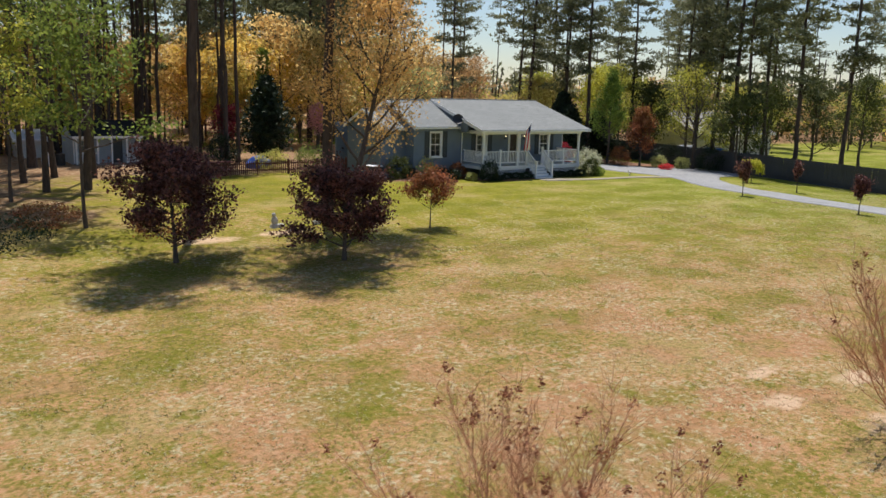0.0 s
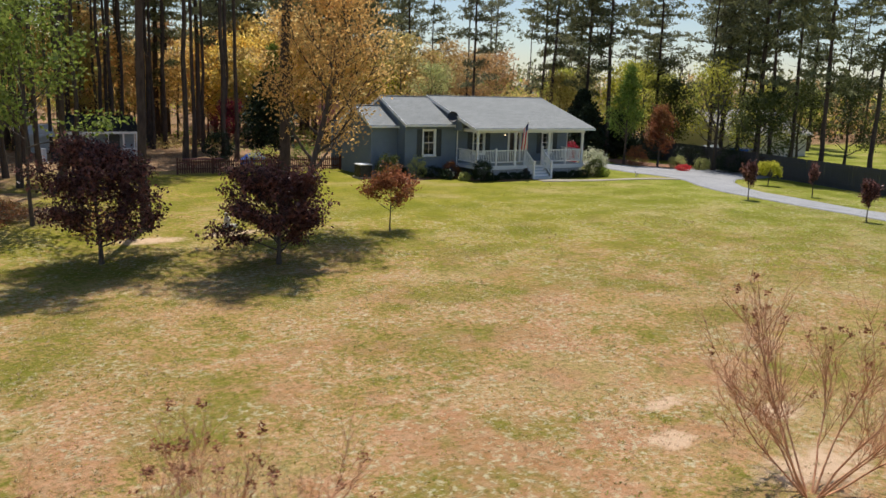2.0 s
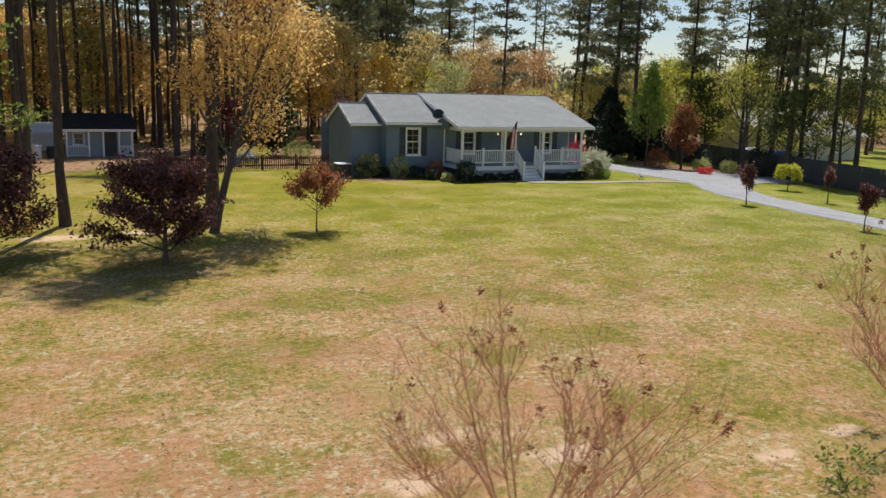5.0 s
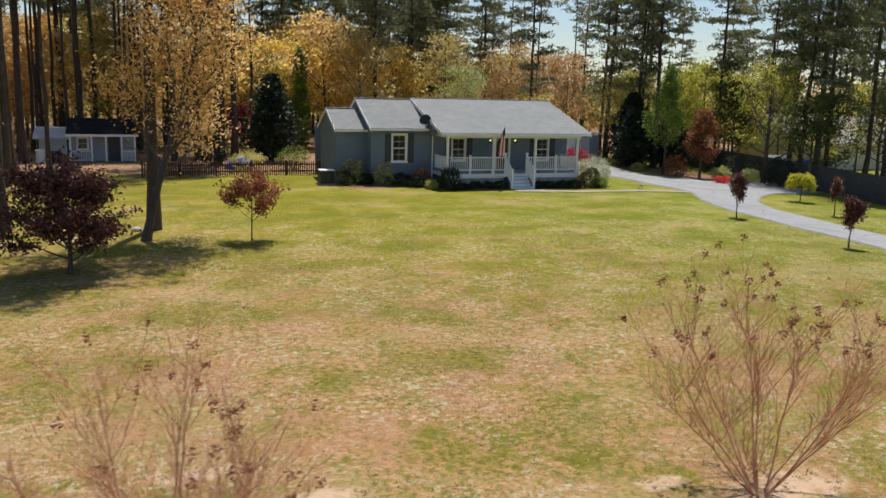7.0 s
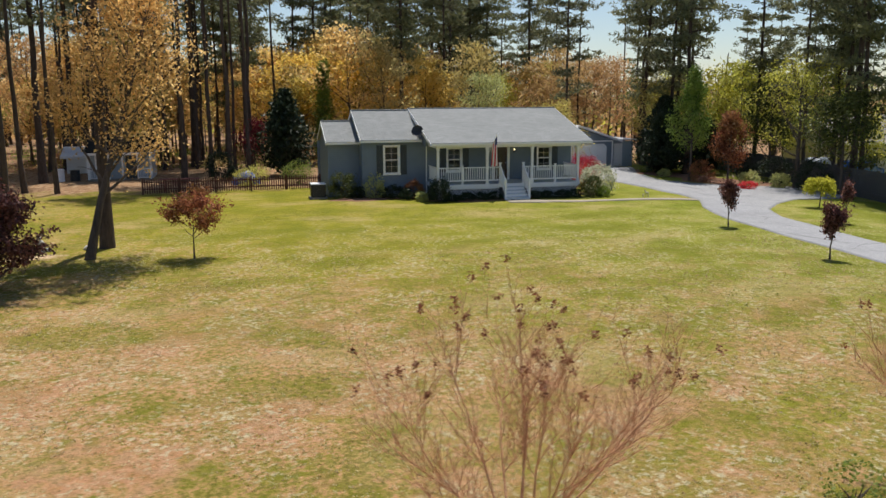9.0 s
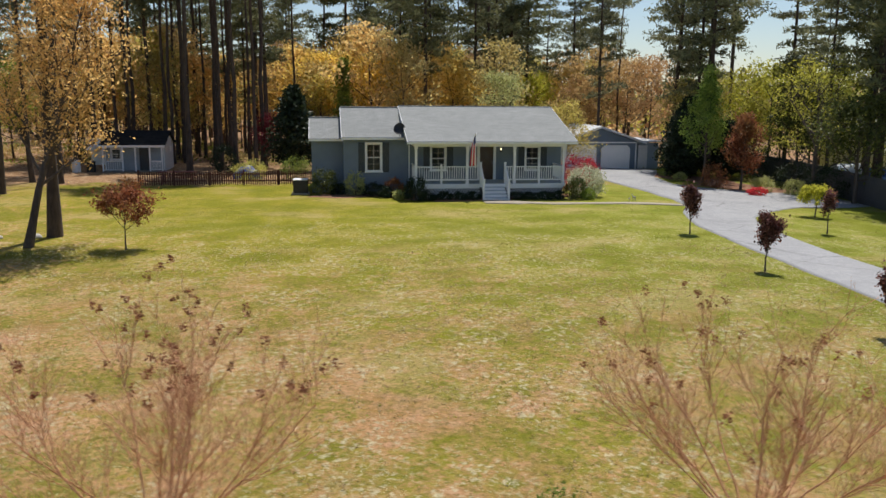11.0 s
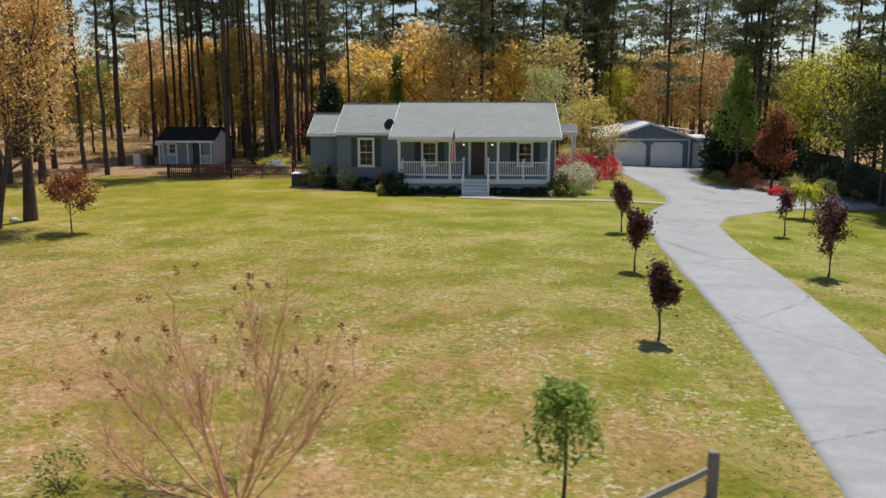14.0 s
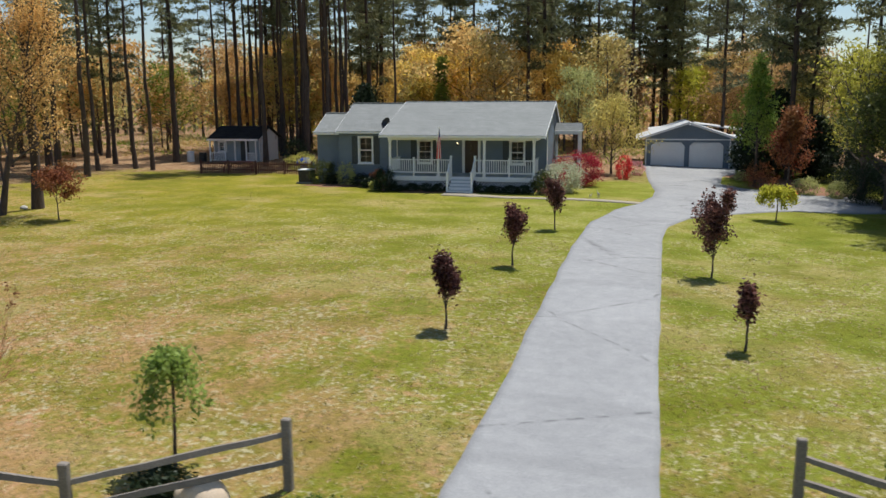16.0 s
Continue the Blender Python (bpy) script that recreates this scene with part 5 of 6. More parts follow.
plum1 = plant_thing("plum_tree", broadleaf(310, 4.1, 0.5, 2.05, 0.085, limbs=22, leaf=0.066, density=17, spread=(0.19, 0.19, 0.11), shape=0.8, forks=10, up=0.22, lift=0.12), BARK, L_PLUM, "large bushy purple-leaved plum tree on the lawn", "tree", "purple plums")
place(plum1, 9.9, 28.4)
plum2 = plant_thing("plum_tree", broadleaf(311, 3.7, 0.35, 2.15, 0.09, limbs=20, leaf=0.066, density=17, spread=(0.17, 0.17, 0.09), shape=0.85, forks=10, up=0.35, lift=0.1, top=0.66, spine=0.82), BARK, L_PLUM, "spreading purple-leaved plum tree with low limbs", "tree", "purple plums")
place(plum2, 15.2, 26.1, 40)
rust = plant_thing("redbud_tree", broadleaf(312, 2.15, 0.75, 1.4, 0.035, limbs=14, leaf=0.06, density=8, spread=(0.15, 0.15, 0.08), shape=1.0, forks=8, up=0.35), BARK, L_RUST, "small round lawn tree with bronze-red leaves", "tree")
place(rust, 21.3, 29.6)


def vase(seed, h, reach, base=0.75, dens=13):
    return plant_thing("plum_sapling", broadleaf(seed, h, base * 0.8, h * 0.44 * reach, 0.034, limbs=12, leaf=0.05, density=dens, spread=(0.06, 0.06, 0.1), shape=1.0, forks=6, up=2.8, lift=0.2, top=0.55, spine=0.75), BARK, L_PLUM,
                       "young upright purple-leaved plum beside the drive", "tree", "plum saplings along the drive")


for seed, x, y, h, reach, base, dens in ((320, 44.4, 30.3, 2.4, 0.95, 0.6, 13), (321, 43.7, 22.8, 2.55, 0.72, 0.7, 13), (322, 43.07, 15.5, 2.35, 0.78, 0.6, 12), (323, 50.05, 23.2, 2.9, 1.0, 0.65, 14), (324, 50.2, 15.85, 2.25, 0.62, 0.65, 4), (325, 51.3, 31.1, 2.7, 0.6, 0.9, 5)):
    place(vase(seed, h, reach, base, dens), x, y, seed * 37)


def weeping(seed, h, reach, leaf, label, dens=16, lsize=0.05):
    p = Plant(seed)
    p.limb(Vector((0, 0, 0)), Vector((0.02, 0, 1)), h * 0.82, 0.035, 0.022, 0.05, 0.1, 6, 7)
    for i in range(16):
        a = i * 2.4
        path, d = p.limb(Vector((0, 0, h * 0.78 + p.r.uniform(-0.06, 0.06))), Vector((math.cos(a), math.sin(a), 0.75)), reach * p.r.uniform(0.55, 1.0), 0.014, 0.006, 0.15, -0.35, 5, 4)
        fall, _ = p.limb(path[-1], Vector((math.cos(a) * 0.4, math.sin(a) * 0.4, -1)), h * p.r.uniform(0.15, 0.42), 0.006, 0.003, 0.12, -0.3, 5, 4)
        for q in path[2:] + fall:
            p.leaves(q, (0.09, 0.09, 0.09), dens, lsize, 0.9, 1.3)
    return plant_thing("weeping_tree", p, BARK, leaf, label, "tree")


place(weeping(330, 2.4, 0.36, L_LIME, "small weeping tree with fresh green hanging leaves by the rail fence", 10, 0.052), 40.15, 7.75)
place(weeping(331, 1.75, 0.75, L_YELLOW, "weeping sapling with a yellow-green umbrella of leaves by the drive", 18, 0.055), 54.0, 36.4)
place(weeping(332, 1.5, 0.5, L_GREEN, "small weeping tree beyond the drive entrance", 10, 0.05), 51.9, 8.8)


def myrtle(seed, h):
    """A leafless shrub tree: a wide fan of slender stems, fine twigs and dry seed heads at the tips."""
    p = Plant(seed)
    r = p.r
    for i in range(12):
        a = i * 2.4 + r.uniform(-0.3, 0.3)
        out = 0.1 + 1.2 * math.sqrt((i + 0.5) / 12) * r.uniform(0.75, 1.1)
        stem, _ = p.limb(Vector((math.cos(a) * 0.1, math.sin(a) * 0.1, 0)), Vector((math.cos(a) * out, math.sin(a) * out, 1)), h * r.uniform(0.7, 0.95), 0.021, 0.007, 0.15, 0.06, 8, 6)
        for k in range(9):
            g = r.uniform(0.35, 1.0)
            j = min(7, int(g * 8))
            s = stem[j].lerp(stem[j + 1], g * 8 - j)
            d = (stem[j + 1] - stem[j]).normalized() + Vector((r.gauss(0, 0.5), r.gauss(0, 0.5), 0.1))
            tw, _ = p.limb(s, d, h * r.uniform(0.18, 0.36), 0.007, 0.003, 0.18, 0.08, 5, 4)
            for m in range(14):
                q = tw[r.randint(1, 5)]
                fine, _ = p.limb(q, d.normalized() * 0.5 + Vector((r.gauss(0, 0.55), r.gauss(0, 0.55), 0.5)), h * r.uniform(0.08, 0.24), 0.0038, 0.0018, 0.18, 0.08, 3, 3)
                if q.z > h * 0.6 and r.random() < 0.07:
                    p.leaves(fine[-1], (0.032, 0.032, 0.04), 26, 0.027)
    return plant_thing("crape_myrtle", p, TWIG, L_HUSK, "leafless many-stemmed crape myrtle with dry brown seed heads", "tree", "bare crape myrtles", "seed_husk")


for seed, x, y, h in ((340, 7.4, 7.0, 2.9), (341, 17.35, 7.1, 3.2), (342, 26.55, 7.9, 3.35), (343, 35.1, 7.5, 3.2)):
    place(myrtle(seed, h), x, y)


def conifer(seed, h, r, leaf, label, n=150, lsize=0.14):
    p = Plant(seed)
    p.tube([Vector((0, 0, 0)), Vector((0, 0, h * 0.5)), Vector((0, 0, h * 0.97))], [0.14, 0.09, 0.02], 7)
    for i in range(n):
        f = (i + p.r.random()) / n
        a = i * 2.4
        w = r * (1 - f) ** 0.75 * p.r.uniform(0.75, 1.1) * min(1, 0.6 + f * 4)
        tip, _ = p.limb(Vector((0, 0, 0.2 + f * h * 0.95)), Vector((math.cos(a), math.sin(a), 0.35)), max(0.15, w), 0.02, 0.005, 0.12, 0.1, 4, 4)
        for q in tip[1:]:
            p.leaves(q, (0.2, 0.2, 0.18), 11, lsize, 0, 1.2)
    return plant_thing("evergreen_tree", p, BARK, leaf, label, "tree")


place(conifer(350, 6.1, 2.6, L_DARK, "dense dark conical evergreen behind the picket fence"), 26.7, 59.6)
place(conifer(351, 6.0, 2.9, L_DARK, "broad dark evergreen beside the garage"), 57.6, 60.3)
place(conifer(352, 4.2, 2.4, L_DARK, "low dark evergreen at the corner of the drive"), 59.6, 57.5)
place(plant_thing("green_tree", broadleaf(353, 8.8, 1.6, 2.1, 0.1, limbs=22, leaf=0.09, density=12, spread=0.22, shape=0.3, forks=6, up=0.7), BARK, L_LIME, "tall narrow fresh-green tree by the drive", "tree"), 55.0, 51.6)
place(conifer(354, 8.7, 1.1, L_GREEN, "narrow green tree rising behind the house", 80, 0.13), 30.6, 69.4)
place(conifer(355, 4.6, 2.1, L_DARK, "low spreading dark evergreen at the drive's bend", 120), 55.7, 57.2)
for seed, x, y, s in ((372, 63.6, 54.5, 7.5), (373, 74.0, 44.0, 8.6), (374, 78.0, 41.6, 9.2), (375, 71.5, 47.0, 8.0), (376, 60.2, 42.3, 6.6)):
    place(plant_thing("shade_tree", broadleaf(seed, s, 1.2, 3.2, 0.14, limbs=17, leaf=0.1, density=14, spread=(0.5, 0.5, 0.22), shape=0.7, forks=6, up=0.3), BARK, L_OLIVE, "dense olive-green tree overhanging the board fence", "tree", "trees along the fence"), x, y)
red = plant_thing("red_leaf_tree", broadleaf(360, 5.2, 0.9, 1.9, 0.09, limbs=14, leaf=0.085, density=12, spread=0.22, shape=0.6, forks=7, up=0.8), BARK, L_RUST, "upright tree with dark bronze-red leaves at the drive's edge", "tree")
place(red, 56.6, 49.3)
pale = plant_thing("pale_flowering_tree", broadleaf(361, 7.6, 1.4, 3.2, 0.12, limbs=16, leaf=0.09, density=9, spread=(0.36, 0.36, 0.2), shape=0.75, forks=7), BARK, L_PALE, "rounded pale green tree behind the house", "tree")
place(pale, 43.0, 63.2)
spread_tree = plant_thing("spreading_yellow_tree", broadleaf(362, 8.2, 1.6, 4.2, 0.19, limbs=15, leaf=0.09, density=6, spread=(0.42, 0.42, 0.2), shape=0.9, forks=8, up=0.4), BARK, L_YELLOW, "wide yellow-green tree with dark forking limbs over the fence", "tree")
place(spread_tree, 60.0, 46.4)
bright = plant_thing("yellow_shrub_tree", broadleaf(365, 5.0, 0.5, 2.9, 0.08, limbs=20, leaf=0.07, density=9, spread=(0.32, 0.32, 0.2), shape=0.8, forks=7, up=0.6, lift=0.12), BARK, L_MOSS, "bushy golden-leaved small tree beside the house", "tree")
place(bright, 46.0, 55.6)
red2 = plant_thing("red_leaf_tree", broadleaf(363, 4.2, 0.8, 1.6, 0.08, limbs=12, leaf=0.08, density=9, spread=0.22, shape=0.7, forks=6), BARK, L_WINE, "small dark red tree behind the picket fence", "tree")
place(red2, 24.5, 62.2)
pink = plant_thing("pink_blossom_tree", broadleaf(364, 4.0, 1.0, 1.6, 0.08, limbs=12, leaf=0.08, density=12, spread=0.22, shape=0.8, forks=6), BARK, L_PINK, "small tree in pale pink blossom behind the house", "tree")
place(pink, 34.9, 67.3)


# ---- shrubs ----
def shrub(name, x, y, rx, ry, rz, count, leaf, mat, label, seed, group=""):
    return place(plant_thing(name, bush(seed, rx, ry, rz, count, leaf), BARK, mat, label, "shrub", group, "foliage"), x, y)


k = 400
for x, r in ((34.5, 0.42), (35.3, 0.42), (36.15, 0.44), (36.9, 0.4), (39.35, 0.42), (40.15, 0.44), (41.0, 0.42), (41.7, 0.4)):
    shrub("clipped_shrub", x, 41.35, r, 0.36, 0.23, 1500, 0.035, L_DARK, "low clipped dark green shrub along the porch lattice", k, "porch hedge")
    k += 1
for x, y, r, h, m, n, lab in ((33.75, 41.3, 0.6, 0.62, L_DARK, 2200, "rounded dark shrub at the porch corner"), (42.65, 41.4, 0.55, 0.62, L_OLIVE, 1800, "rounded green shrub at the porch corner"),
                           (43.75, 42.8, 0.95, 0.86, L_WHITE, 4800, "large shrub covered in creamy white blossom"), (43.3, 41.2, 0.42, 0.32, L_GREEN, 1200, "low bright green shrub by the lawn"),
                           (28.85, 44.3, 0.75, 0.72, L_OLIVE, 2600, "olive green shrub under the wing wall"), (30.55, 43.7, 0.5, 0.68, L_PALE, 1300, "pale flowering shrub beside the window"),
                           (32.75, 43.3, 0.5, 0.5, L_RUST, 1500, "bronze-leaved shrub by the wall"), (32.9, 42.0, 0.32, 0.28, L_PALE, 900, "low pale yellow shrub in the bed"),
                           (31.6, 43.7, 0.7, 0.36, L_DARK, 1500, "low dark shrub under the window"), (29.6, 44.2, 0.5, 0.35, L_DARK, 1300, "low dark shrub in the bed"), (32.2, 42.9, 0.4, 0.3, L_DARK, 1000, "low dark shrub in the bed"),
                           (44.2, 46.9, 1.38, 0.98, L_RED, 6500, "spreading crimson Japanese maple beside the house"),
                           (46.9, 52.3, 0.5, 0.8, L_SCARLET, 1800, "scarlet azalea near the garage"), (47.6, 55.5, 0.7, 0.5, L_PINK, 1300, "dusty pink shrub by the drive"),
                           (55.9, 45.8, 0.55, 0.28, L_SCARLET, 1600, "low scarlet azalea in the bed"), (57.4, 47.9, 0.65, 0.5, L_PALE, 2000, "round pale olive shrub in the drive bed"), (58.9, 46.6, 0.6, 0.5, L_PALE, 2000, "round pale olive shrub near the fence"),
                           (54.6, 54.6, 0.45, 0.32, L_PALE, 1000, "small round shrub at the drive's edge"), (55.2, 58.6, 0.5, 0.35, L_GREEN, 1000, "small shrub at the drive's edge"), (55.2, 50.3, 0.9, 0.8, L_RUST, 2000, "bronze shrub under the trees"), (60.6, 49.5, 1.2, 0.95, L_DARK, 2500, "dark shrub against the fence"),
                           (59.9, 44.6, 1.1, 1.0, L_DARK, 3000, "dark evergreen shrub against the fence"),
                           (61.2, 55.0, 1.6, 1.3, L_DARK, 3500, "dark shrub mass against the fence"), (60.8, 60.5, 1.7, 1.5, L_DARK, 3500, "dark shrub mass at the fence corner"), (27.0, 52.8, 0.9, 0.8, L_GREEN, 2000, "leafy shrub behind the house wing"), (24.0, 52.5, 1.0, 0.7, L_YELLOW, 1800, "yellow-green shrub behind the fence"),
                           (7.2, 36.0, 1.2, 0.5, L_RUST, 1800, "low rusty undergrowth at the wood's edge"), (5.0, 33.0, 1.6, 0.6, L_DARK, 2200, "low dark undergrowth at the wood's edge"), (10.6, 32.6, 0.9, 0.55, L_RUST, 900, "thin russet shrub at the pine's foot")):
    shrub("shrub", x, y, r, r * 0.9, h, n, 0.05, m, lab, k)
    k += 1
for x, y in ((12.6, 5.2), (23.3, 7.0), (32.2, 7.9)):
    shrub("young_shrub", x, y, 0.42, 0.4, 0.36, 300, 0.04, L_GREEN, "sparse knee-high young shrub on the dry lawn", k, "young shrubs in the border")
    k += 1

blot("mulch_bed", 38.0, 42.6, 5.6, 1.5, MULCH, "dark mulch bed along the porch", 31)
blot("mulch_bed", 30.9, 43.9, 2.9, 1.1, MULCH, "dark mulch bed under the wing", 32)
blot("mulch_bed", 57.6, 51.5, 2.9, 4.2, MULCH, "red-brown mulch bed between the drive and fence", 33)
blot("mulch_bed", 56.3, 57.4, 2.5, 4.2, MULCH, "red-brown mulch bed beside the garage", 34)


# ---- small things ----
def build_ac():
    a = thing("air_conditioner", (27.5, 45.0, 0.0), "squat air-conditioning unit with pale lid beside the wing", "air conditioner")
    part("plinth", boxes((-0.5, 0.5, -0.5, 0.5, -0.05, 0.06), bevel=0.01), CONCRETE, a)
    bm = boxes((-0.4, 0.4, -0.4, 0.4, 0.06, 0.78), bevel=0.03)
    part("body", bm, BLACK, a)
    for i in range(9):
        part("louvre", boxes((-0.41, 0.41, -0.41, 0.41, 0.13 + i * 0.068, 0.155 + i * 0.068)), BLACK, a)
    part("lid", boxes((-0.42, 0.42, -0.42, 0.42, 0.78, 0.84), bevel=0.02), WHITE, a)


build_ac()


def deer(x, y, turn, s):
    """One plain garden figure of a standing deer."""
    bm = bmesh.new()
    bmesh.ops.create_uvsphere(bm, u_segments=12, v_segments=8, radius=1, matrix=pose(0, 0, 0.55) @ Matrix.Diagonal((0.3, 0.13, 0.15, 1)))
    for a in (-0.2, 0.2):
        for b in (-0.06, 0.06):
            stick(bm, (a, b, 0), (a, b, 0.5), 0.022, 6, 0.035)
    stick(bm, (0.24, 0, 0.6), (0.38, 0, 0.88), 0.07, 8, 0.05)
    bmesh.ops.create_uvsphere(bm, u_segments=10, v_segments=6, radius=1, matrix=pose(0.44, 0, 0.92, 0, 20) @ Matrix.Diagonal((0.12, 0.055, 0.06, 1)))
    for b in (-0.05, 0.05):
        stick(bm, (0.38, b, 0.95), (0.36, b * 2, 1.08), 0.02, 5, 0.004)
    ob = part("deer_statue", bm, STONE)
    tagged(ob, "small pale garden statue of a deer on the lawn", "statue")
    ob.matrix_basis = pose(x, y, soil(x, y), 0, 0, turn) @ Matrix.Scale(s, 4)


deer(45.75, 40.5, 120, 0.36)
deer(45.35, 40.2, 30, 0.24)


def garden_figure():
    bm = bmesh.new()
    bmesh.ops.create_cone(bm, cap_ends=True, segments=14, radius1=0.3, radius2=0.22, depth=0.2, matrix=pose(0, 0, 0.1))
    bmesh.ops.create_uvsphere(bm, u_segments=12, v_segments=8, radius=1, matrix=pose(0, 0, 0.4) @ Matrix.Diagonal((0.2, 0.17, 0.26, 1)))
    bmesh.ops.create_uvsphere(bm, u_segments=12, v_segments=8, radius=0.12, matrix=pose(-0.05, 0, 0.74))
    bmesh.ops.create_icosphere(bm, subdivisions=2, radius=0.2, matrix=pose(0.32, -0.1, 0.1) @ Matrix.Diagonal((1.3, 1, 0.7, 1)))
    ob = part("garden_statue", bm, STONE)
    tagged(ob, "weathered stone garden statue among small rocks", "statue")
    ob.matrix_basis = pose(15.4, 32.6, soil(15.4, 32.6) - 0.02) @ Matrix.Scale(0.75, 4)


garden_figure()


def rock(x, y, sx, sy, sz, seed, mat, label):
    bm = bmesh.new()
    bmesh.ops.create_icosphere(bm, subdivisions=3, radius=1)
    for v in bm.verts:
        v.co *= 1 + 0.18 * noise.noise(v.co * 1.7 + Vector((seed, 0, 0)))
        v.co = Vector((v.co.x * sx, v.co.y * sy, max(-0.3, v.co.z) * sz))
    ob = part("boulder", bm, mat)
    for p in ob.data.polygons:
        p.use_smooth = True
    ob.location = (x, y, soil(x, y) + 0.05)
    tagged(ob, label, "rock")


rock(41.2, 6.7, 0.5, 0.36, 0.42, 3, SAND, "pale rounded boulder by the rail fence")
rock(17.2, 32.3, 0.2, 0.16, 0.14, 5, STONE, "small pale stone at the pine's foot")
shrub("fence_shrub", 40.4, 7.0, 0.5, 0.4, 0.18, 1400, 0.045, L_DARK, "low dark evergreen shrub behind the rail fence", 480)
shrub("fence_shrub", 43.0, 6.6, 0.5, 0.4, 0.22, 1000, 0.04, L_GREEN, "low green shrub at the fence post", 481)


def picnic_table():
    t = thing("picnic_table", (19.6, 51.4, ground_z(19.6, 51.4) - 0.02), "red-brown wooden picnic table with two benches behind the picket fence", "table", turn=4)
    for k in range(5):
        part("plank", boxes((-1.2, 1.2, -0.38 + 0.155 * k, -0.24 + 0.155 * k, 0.72, 0.76), bevel=0.006), RED_STAIN, t)
    for y in (-0.75, 0.57):
        part("bench", boxes((-1.2, 1.2, y, y + 0.19, 0.42, 0.46), bevel=0.006), RED_STAIN, t)
    for x in (-0.85, 0.85):
        bm = bmesh.new()
        bar(bm, (x, -0.62, 0.0), (x, -0.2, 0.72), 0.045, 0.09), bar(bm, (x, 0.62, 0.0), (x, 0.2, 0.72), 0.045, 0.09)
        part("leg_frame", bm, RED_STAIN, t)
        part("crosspiece", boxes((x + 0.024, x + 0.064, -0.74, 0.74, 0.33, 0.419)), RED_STAIN, t)


picnic_table()
shrub("shrub", 22.1, 56.4, 0.95, 0.9, 1.05, 3000, 0.06, L_DARK, "tall dark evergreen shrub behind the picket fence", 490)


def tarp_pile():
    bm = bmesh.new()
    bmesh.ops.create_icosphere(bm, subdivisions=4, radius=1)
    for v in bm.verts:
        v.co *= 1 + 0.16 * noise.noise(v.co * 2.1 + Vector((4, 1, 0))) + 0.05 * noise.noise(v.co * 6.0)
        v.co = Vector((v.co.x * 0.9, v.co.y * 0.6, max(-0.02, v.co.z) * 0.85))
    ob = part("tarpaulin", bm, BLUE_CLOTH_BRIGHT)
    for p in ob.data.polygons:
        p.use_smooth = True
    ob.location = (23.7, 54.0, soil(23.7, 54.0))
    tagged(ob, "crumpled blue tarpaulin over a pile behind the fence", "tarpaulin")


tarp_pile()


def drum(x, y, r, h, mat, label):
    t = thing("storage_drum", (x, y, soil(x, y) - 0.02), label, "drum", "drums beside the shed")
    bm = stick(bmesh.new(), (0, 0, 0), (0, 0, h), r, 20, r * 0.96)
    part("body", bm, mat, t)
    for z in (0.06, h * 0.5, h - 0.03):
        part("rib", stick(bmesh.new(), (0, 0, z), (0, 0, z + 0.035), r + 0.015, 20), mat, t)
    part("lid", stick(bmesh.new(), (0, 0, h + 0.004), (0, 0, h + 0.03), r * 0.9, 20), mat, t)


drum(11.3, 59.4, 0.3, 0.85, WHITE, "white plastic drum standing beside the shed")
drum(12.2, 59.8, 0.32, 0.75, BLACK, "black plastic drum standing beside the shed")


def parked_car():
    c = thing("parked_car", (68.0, 50.0, ground_z(68, 50)), "blue parked car behind the board fence", "car", turn=20)
    bm = bmesh.new()
    prism(bm, [(-2.2, 0.35), (2.2, 0.35), (2.25, 0.8), (1.3, 0.95), (0.7, 1.42), (-1.1, 1.45), (-1.8, 1.0), (-2.2, 0.9)], "y", -0.85, 0.85)
    bmesh.ops.bevel(bm, geom=bm.edges[:], offset=0.06, segments=2, affect="EDGES")
    part("body", bm, BLUE_PAINT, c)
    for x in (-1.35, 1.4):
        for y in (-0.8, 0.8):
            w = part("wheel", stick(bmesh.new(), (x, y - 0.1, 0.33), (x, y + 0.1, 0.33), 0.33, 18), BLACK, c)
    for s in (-0.862, 0.852):
        part("side_glass", boxes((-1.0, 0.6, s, s + 0.01, 0.98, 1.32)), BLACK, c)


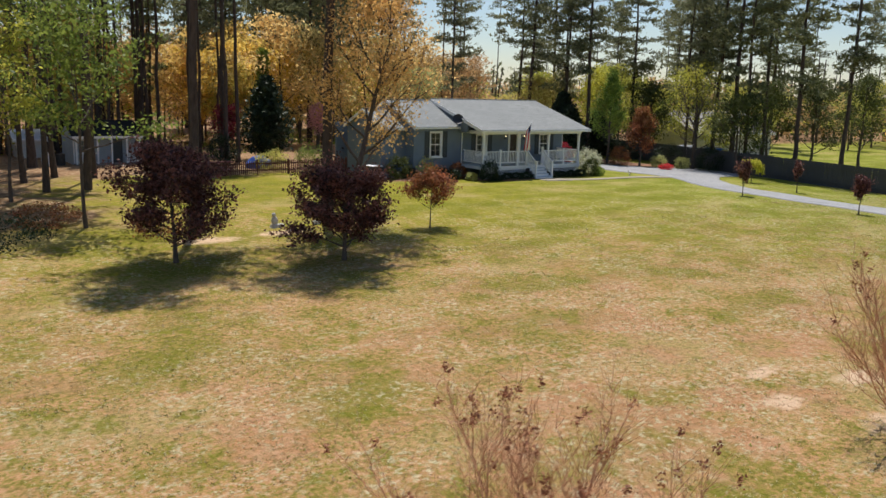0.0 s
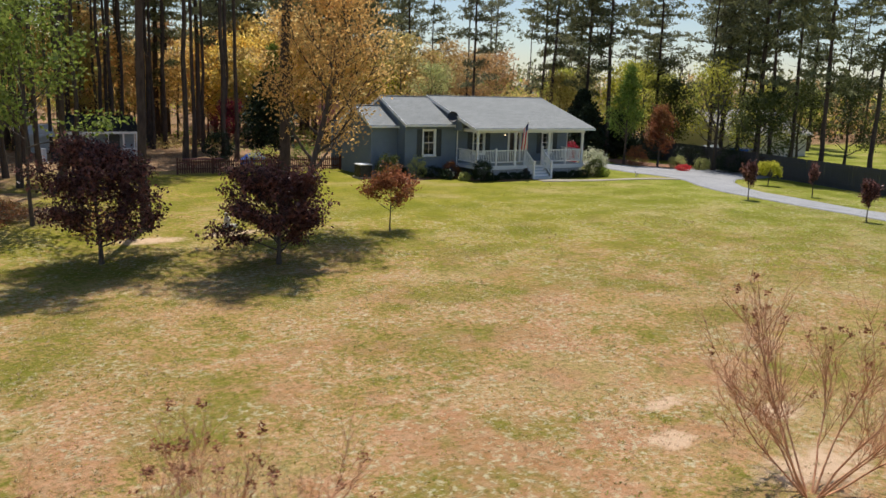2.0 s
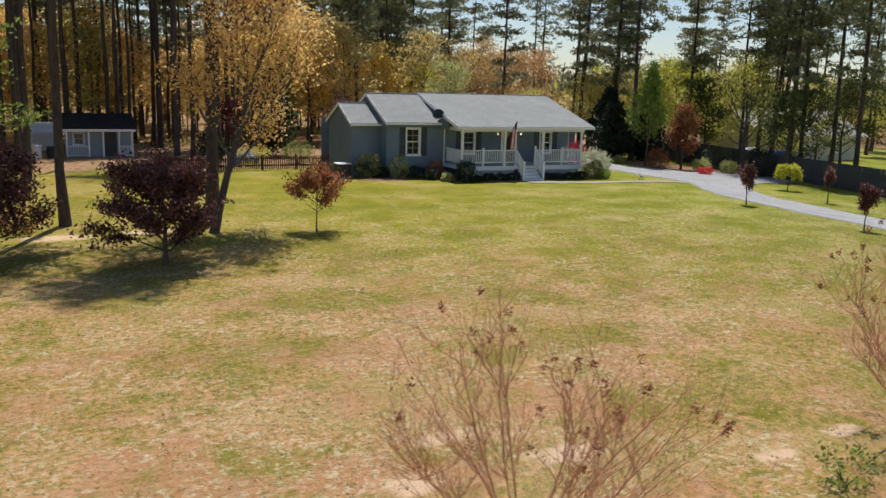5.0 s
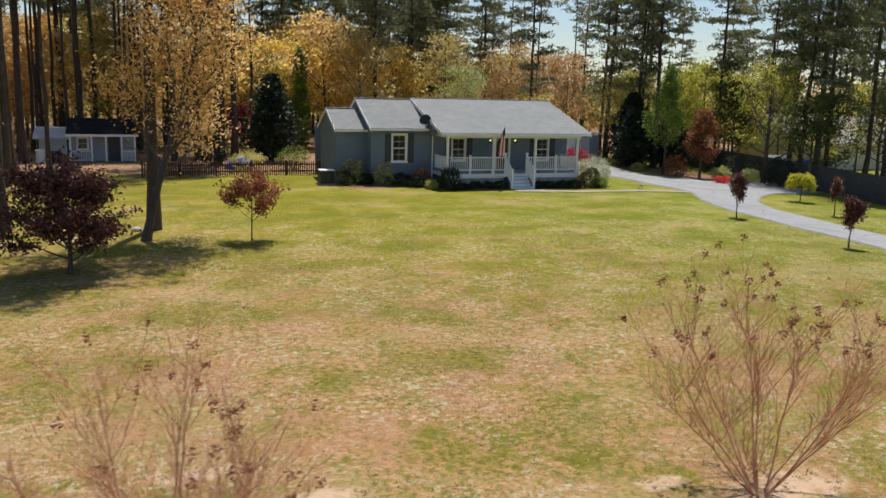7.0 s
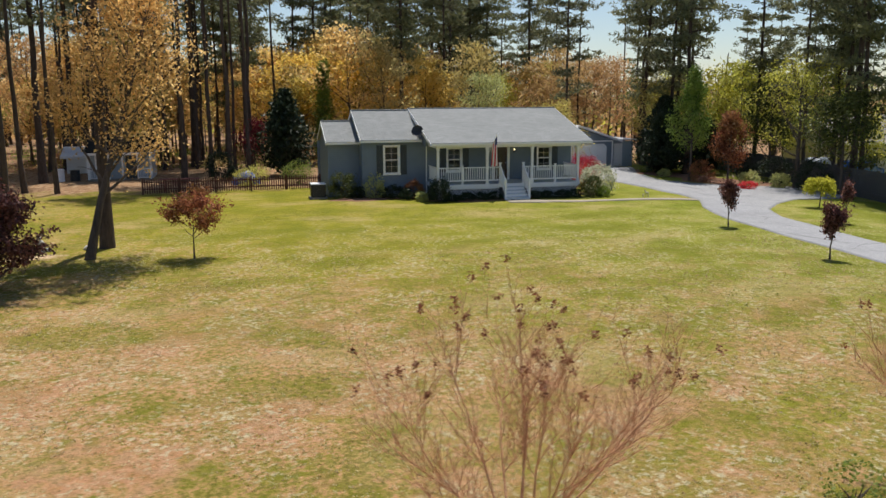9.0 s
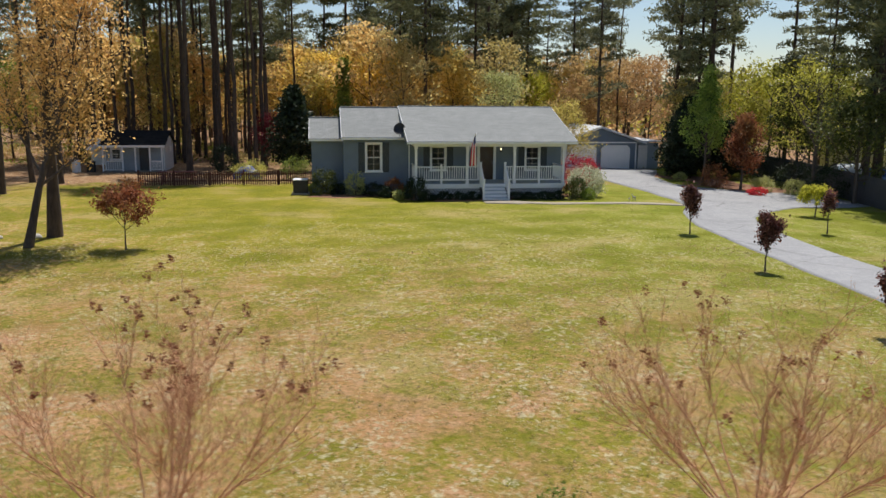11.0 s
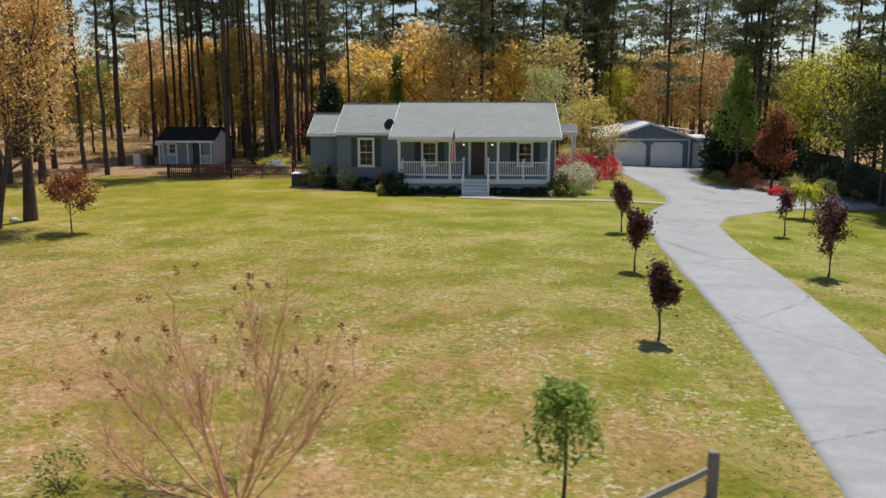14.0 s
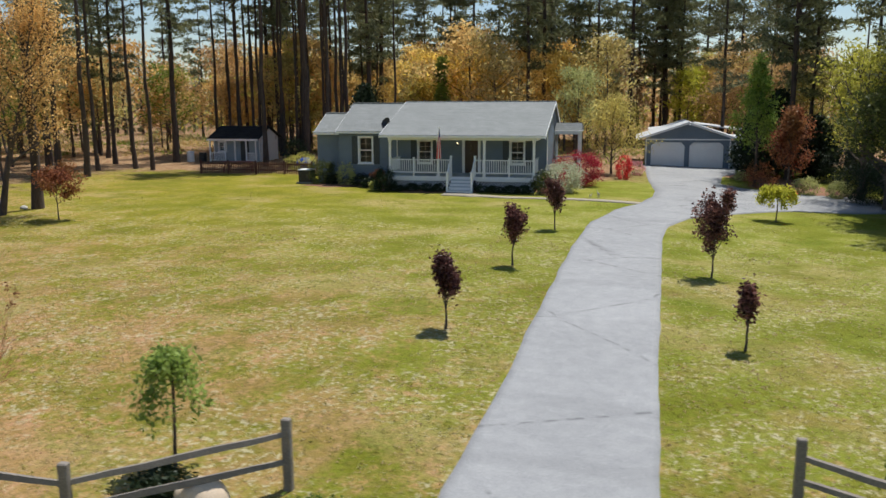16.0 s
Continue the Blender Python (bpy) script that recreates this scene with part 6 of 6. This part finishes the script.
parked_car()
tank = thing("fuel_tank", (66.5, 52.5, ground_z(66.5, 52.5)), "pale cylindrical fuel tank on feet behind the fence", "tank")
bm = stick(bmesh.new(), (-1.1, 0, 1.0), (1.1, 0, 1.0), 0.55, 20)
part("vessel", bm, METAL_WHITE, tank)
part("foot", boxes((-0.8, -0.65, -0.4, 0.4, 0, 0.6)), DARK_BLOCK, tank)
part("foot", boxes((0.65, 0.8, -0.4, 0.4, 0, 0.6)), DARK_BLOCK, tank)


# ---- grass ----
def tufts(name, mat, label, n, x0, x1, y0, y1, size, seed, keep):
    g = np.random.default_rng(seed)
    pts = g.uniform((x0, y0), (x1, y1), (n, 2))
    pts = np.array([p for p in pts if keep(*p)])
    verts, m = [], 4
    for px, py in pts:
        z = soil(px, py)
        for _ in range(m):
            a, h, s = g.uniform(0, 6.283), size * g.uniform(0.2, 0.6), size * g.uniform(0.5, 1.2)
            bx, by = px + g.normal(0, size * 0.6), py + g.normal(0, size * 0.6)
            dx, dy = math.cos(a), math.sin(a)
            w = size * 0.3
            verts += [(bx - dy * w, by + dx * w, z - 0.01), (bx + dy * w, by - dx * w, z - 0.01), (bx + dx * s + dy * w * 0.4, by + dy * s - dx * w * 0.4, z + h), (bx + dx * s - dy * w * 0.4, by + dy * s + dx * w * 0.4, z + h)]
    v = np.array(verts)
    return tagged(part(name, quad_mesh(name, v, np.arange(len(v)).reshape(-1, 4)), mat), label, "grass", kind="stuff")


def on_lawn(x, y):
    return not (between(LEFT, y) - 0.05 < x < between(RIGHT, y) + 0.05) and not (27.5 < x < 43 and y > 40.5)


def patchy(f, lo):
    return lambda x, y: on_lawn(x, y) and noise.noise(Vector((x * f, y * f, 3.3))) > lo


tufts("straw_grass", L_STRAW, "dry straw-coloured grass blades", 22000, 3, 56, 4, 28, 0.045, 1, patchy(0.35, -0.2))
tufts("green_grass", L_GRASS, "short green grass blades", 20000, 3, 58, 4, 40, 0.045, 2, patchy(0.45, 0.0))
tufts("clover_leaves", L_CLOVER, "pale low clover leaves in the turf", 30000, 3, 56, 4, 30, 0.035, 4, patchy(0.6, -0.05))
tufts("weed_clumps", L_WEED, "scattered low green weeds", 12000, 3, 56, 4, 30, 0.055, 3, patchy(0.7, 0.33))
